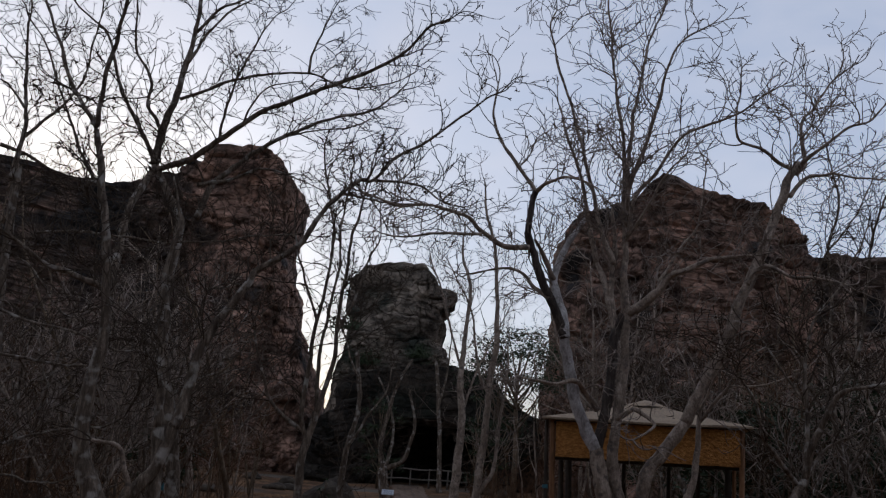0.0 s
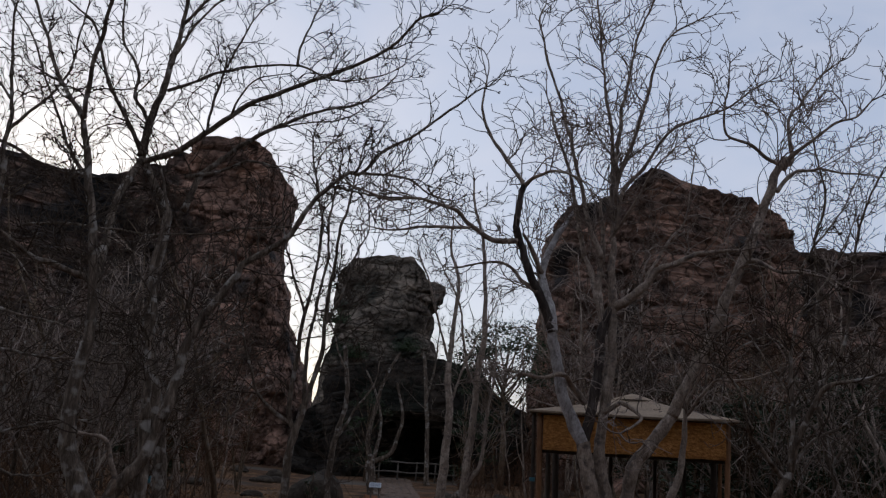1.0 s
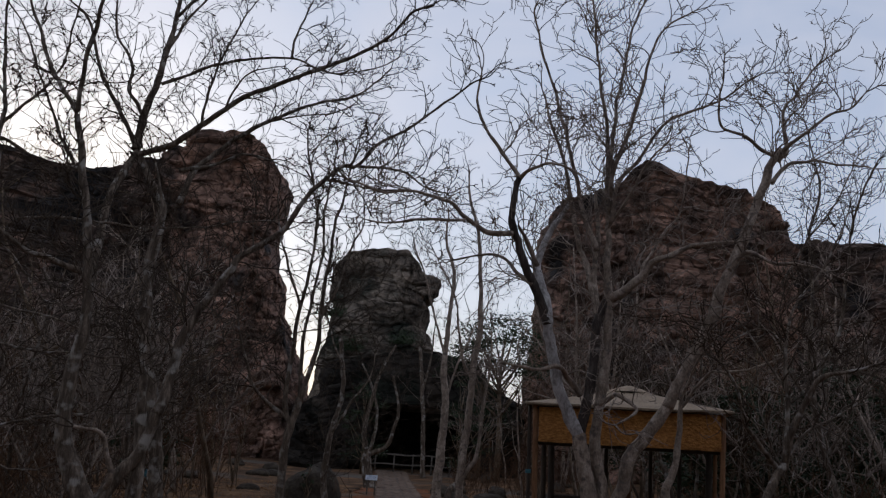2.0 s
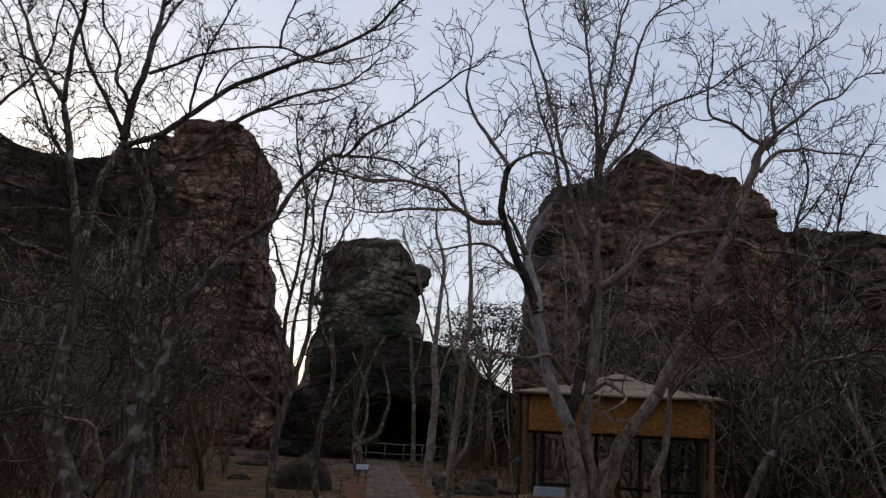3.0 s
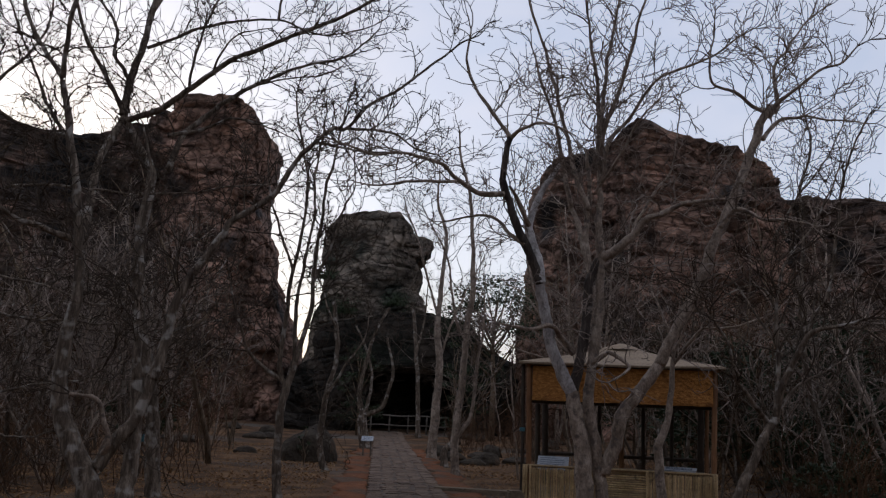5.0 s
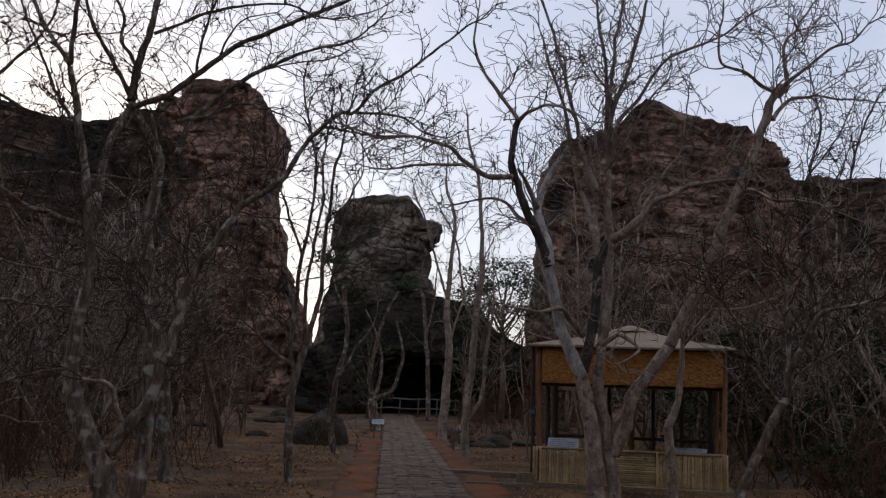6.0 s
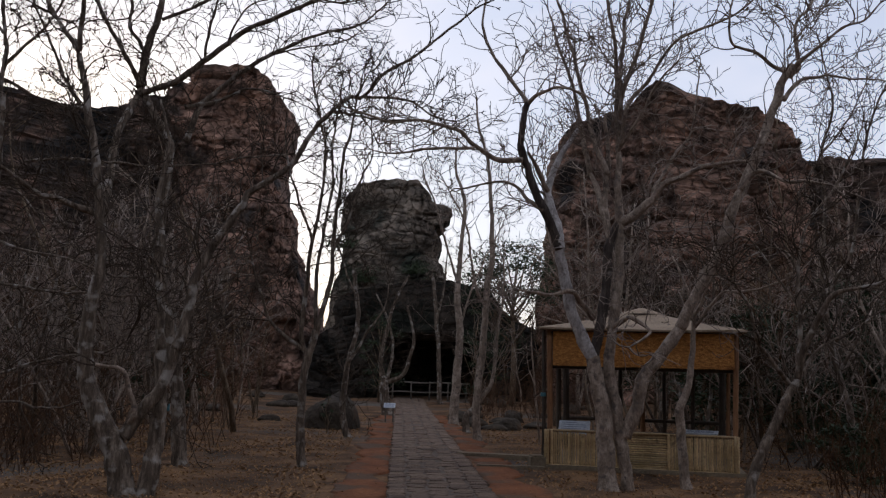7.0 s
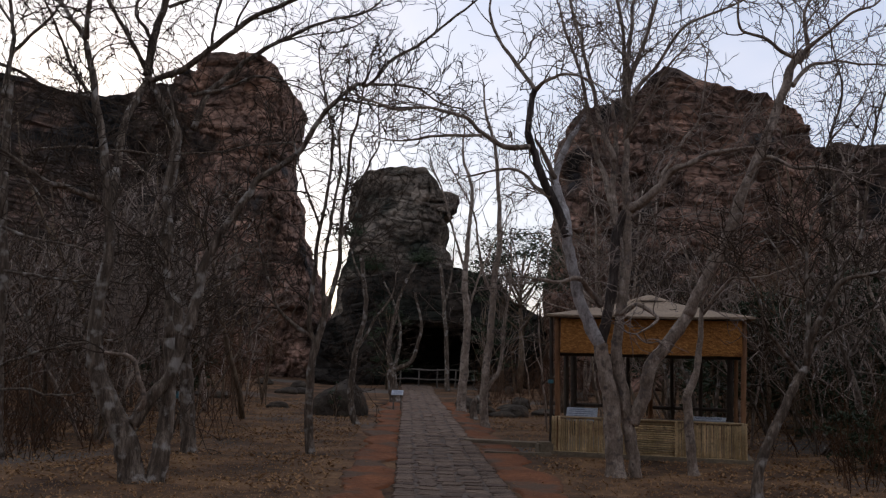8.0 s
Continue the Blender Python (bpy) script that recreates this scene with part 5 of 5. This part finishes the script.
# ---- green growth ----
def leafy(name, label, x, y, height, spread, leaves, seed, low=0.35, leaf=0.075):
    rnd = random.Random(seed)
    ob = empty(name, (x, y, relief(x, y)), label, "tree" if height > 3.5 else "shrub")
    v, f = [], []
    lv, lf = [], []
    tube(v, f, [(0, 0, -0.1), (0.05, 0, height * 0.3), (-0.05, 0.05, height * 0.6), (0.08, 0, height * 0.9)], [0.022 * height, 0.017 * height, 0.011 * height, 0.01], 7)
    piece("trunk", mesh_of("trunk", v, f, BARK_GREY, True), ob)
    clumps = []
    for k in range(int(9 + height * 2)):
        t = rnd.uniform(low, 1.0)
        a = rnd.uniform(0, 2 * math.pi)
        out = spread * math.sqrt(max(0.08, 1 - ((t - low) / (1.001 - low)) ** 2)) * rnd.uniform(0.45, 1.0)
        tip = Vector((out * math.cos(a), out * math.sin(a), height * t))
        v, f = [], []
        root = Vector((0, 0, height * max(0.15, t - 0.28)))
        tube(v, f, [root, root.lerp(tip, 0.5) + Vector((0, 0, -0.05 * height * rnd.random())), tip], [0.007 * height, 0.005 * height, 0.008], 5)
        piece("limb", mesh_of("limb", v, f, BARK_GREY, True), ob)
        clumps.append((tip, spread * rnd.uniform(0.18, 0.42)))
    for _ in range(leaves):
        c, r = rnd.choice(clumps)
        q = Vector((rnd.gauss(0, 1), rnd.gauss(0, 1), rnd.gauss(0, 0.42))) * r * 0.6 + c
        u = Vector((rnd.gauss(0, 1), rnd.gauss(0, 1), rnd.gauss(0, 0.5))).normalized()
        w = u.cross(Vector((rnd.gauss(0, 1), rnd.gauss(0, 1), rnd.gauss(0, 1)))).normalized()
        s = leaf * rnd.uniform(0.6, 1.4)
        k = len(lv)
        lv.extend(tuple(q + e) for e in (-u * s, w * s * 0.42, u * s, -w * s * 0.42))
        lf.append((k, k + 1, k + 2, k + 3))
    tagged(piece("foliage", mesh_of("foliage", lv, lf, LEAF), ob, None, "small dark green leaves"), kind="stuff")
    return ob


leafy("green_tree", "small leafy green tree in the gap between the rocks", 4.0, 45.5, 7.9, 2.7, 6500, 1, 0.66, 0.075)
leafy("green_tree", "small leafy green tree in the gap between the rocks", 3.2, 47.5, 6.0, 1.6, 2600, 2, 0.45)
rg = random.Random(9)
for k, (x, y, h, s) in enumerate(((1.9, 40, 4.6, 1.1), (-2.6, 45, 4.5, 1.2), (11.5, 32, 4.2, 1.9), (13.5, 29, 3.6, 1.7), (10.2, 38, 5.0, 1.9), (15.5, 34, 4.6, 2.1), (9.2, 29, 3.0, 1.3), (12.6, 24.5, 2.6, 1.4), (17, 38, 5, 2.2), (8.3, 34, 3.4, 1.2))):
    leafy("green_shrub", "sparse dark green leafy shrub among bare trees", x, y, h, s, 1500, 20 + k, 0.2)
for k in range(20):
    y = rg.uniform(22.5, 40)
    x = rg.uniform(0.27 * y + 1.5, 0.52 * y + 2)
    leafy("green_shrub", "sparse dark green leafy shrub among bare trees", x, y, rg.uniform(2.2, 4.4), rg.uniform(1.2, 2.0), 1900, 60 + k, 0.12, 0.09)
for k in range(12):
    y = rg.uniform(15.5, 23)
    x = rg.uniform(0.40 * y + 0.6, 0.54 * y + 1)
    leafy("green_shrub", "low dark green shrub among dry leaves", x, y, rg.uniform(0.7, 1.9), rg.uniform(0.5, 0.9), 1000, 120 + k, 0.1, 0.05)
for k in range(7):
    y = rg.uniform(27, 44)
    x = -rg.uniform(0.24 * y + 1.0, 0.5 * y + 2)
    leafy("green_shrub", "sparse dark green leafy shrub among bare trees", x, y, rg.uniform(1.6, 3.2), rg.uniform(1.0, 1.6), 1300, 90 + k, 0.12, 0.085)
leafy("green_sapling", "thin sapling with a few bright green leaves", -2.75, 24.2, 1.0, 0.2, 46, 7, 0.35, 0.06)
for x, z, s in ((-5.6, 8.6, 0.7), (-1.2, 7.2, 0.6), (-4.3, 6.6, 0.8), (-0.5, 6.3, 0.5)):
    rnd = random.Random(int(x * 10))
    v, f = [], []
    for _ in range(500):
        q = Vector((rnd.gauss(0, s * 0.6), rnd.gauss(-0.2, 0.3), abs(rnd.gauss(0, s * 0.5))))
        u = Vector((rnd.gauss(0, 1), rnd.gauss(0, 1), rnd.gauss(0, 1))).normalized()
        w = u.orthogonal().normalized()
        k = len(v)
        v.extend(tuple(q + e) for e in (-u * 0.1, w * 0.04, u * 0.1, -w * 0.04))
        f.append((k, k + 1, k + 2, k + 3))
    ob = piece("cliff_plant", mesh_of("cliff_plant", v, f, LEAF), None, pose(x, 53.2, z))
    tagged(ob, "tuft of dull green plants clinging to the rock", "plant", kind="stuff")


# ---- small things ----
def marker(x, y, z, w, h):
    v, f = [], []
    box(v, f, -w / 2, w / 2, -0.01, 0.01, 0, h)
    ob = piece("tree_tag", mesh_of("tree_tag", v, f, TAG_BLUE), None, pose(x, y, z))
    tagged(ob, "small pale blue plate fixed to a stem", "sign")


marker(-4.47, 15.55, 0.93, 0.09, 0.12)
marker(2.08, 17.08, 1.30, 0.10, 0.07)


def litter():
    rnd = random.Random(77)
    v, f = [], []
    made = 0
    while made < 34000:
        y = rnd.uniform(10.5, 34)
        x = rnd.uniform(-0.55 * y, 0.55 * y)
        l, r = path_edges(y)
        if l - 0.1 < x < r + 0.1 or (l - 0.9 < x < r + 0.9 and rnd.random() < 0.85) or (2.2 < x < 5.6 and 16.4 < y < 20.4):
            continue
        made += 1
        s = rnd.uniform(0.014, 0.034) * (1.35 if noise.noise((x * 0.5, y * 0.5, 9)) > 0 else 0.8)
        a = rnd.uniform(0, 6.28)
        z = relief(x, y) + 0.012
        u, w = Vector((math.cos(a), math.sin(a), rnd.gauss(0, 0.35))) * s, Vector((-math.sin(a), math.cos(a), rnd.gauss(0, 0.35))) * s * 0.55
        q = Vector((x, y, z + 0.012 * rnd.random()))
        k = len(v)
        v.extend(tuple(q + e) for e in (-u, w + Vector((0, 0, 0.012)), u, -w + Vector((0, 0, 0.012))))
        f.append((k, k + 1, k + 2, k + 3))
    tagged(new("leaf_litter", mesh_of("leaf_litter", v, f, LITTER)), "scattered curled dry brown leaves", "leaves", kind="stuff")


litter()


# ---- paving, laid in uneven courses ----
def stone_mesh(seed):
    rnd = random.Random(seed)
    v = []
    n = 10
    for z, s in ((0.0, 1.0), (0.8, 0.99), (1.0, 0.93)):
        for k in range(n):
            a = 2 * math.pi * k / n
            c, q = math.cos(a), math.sin(a)
            g = random.Random(seed * 50 + k).uniform(0.84, 1.02)
            v.append((0.5 * math.copysign(abs(c) ** 0.42, c) * s * g, 0.5 * math.copysign(abs(q) ** 0.42, q) * s * g, z + (rnd.uniform(-0.1, 0.1) if z == 1.0 else 0)))
    f = [(j * n + k, j * n + (k + 1) % n, (j + 1) * n + (k + 1) % n, (j + 1) * n + k) for j in range(2) for k in range(n)]
    f.append(tuple(2 * n + k for k in range(n)))
    return mesh_of("flagstone", v, f, FLAGSTONE)


stones = [stone_mesh(s) for s in range(12)]
rp = random.Random(8)
far_verts, far_faces = [], []
COLUMNS = 5
for col in range(COLUMNS):
    y = 10.6 + 0.05 * col
    while y < 49.4:
        run = rp.uniform(0.12, 0.27) if y < 17.5 else rp.uniform(0.18, 0.36) if y < 27 else rp.uniform(0.4, 0.8)
        l, r = path_edges(y + run / 2)
        wide = (r - l - 0.04) / COLUMNS
        stretch = wide * rp.uniform(0.82, 1.12)
        mid = l + 0.02 + wide * (col + 0.5) + (0 if col in (0, COLUMNS - 1) else rp.uniform(-0.14, 0.14) * wide)
        m = pose(mid, y + run / 2, 0.018 + rp.uniform(0, 0.006), rp.gauss(0, 0.9), rp.gauss(0, 0.9), rp.gauss(0, 9)) @ Matrix.Diagonal((stretch, run * rp.uniform(0.92, 1.06), 0.024 + rp.uniform(-0.005, 0.008), 1))
        if y < 20.5:
            piece("flagstone", rp.choice(stones), path, m)
        else:
            me = rp.choice(stones)
            k = len(far_verts)
            far_verts.extend(tuple(m @ q.co) for q in me.vertices)
            far_faces.extend(tuple(k + i for i in q.vertices) for q in me.polygons)
        y += run
tagged(piece("far_flagstones", mesh_of("far_flagstones", far_verts, far_faces, FLAGSTONE), path), kind="stuff")
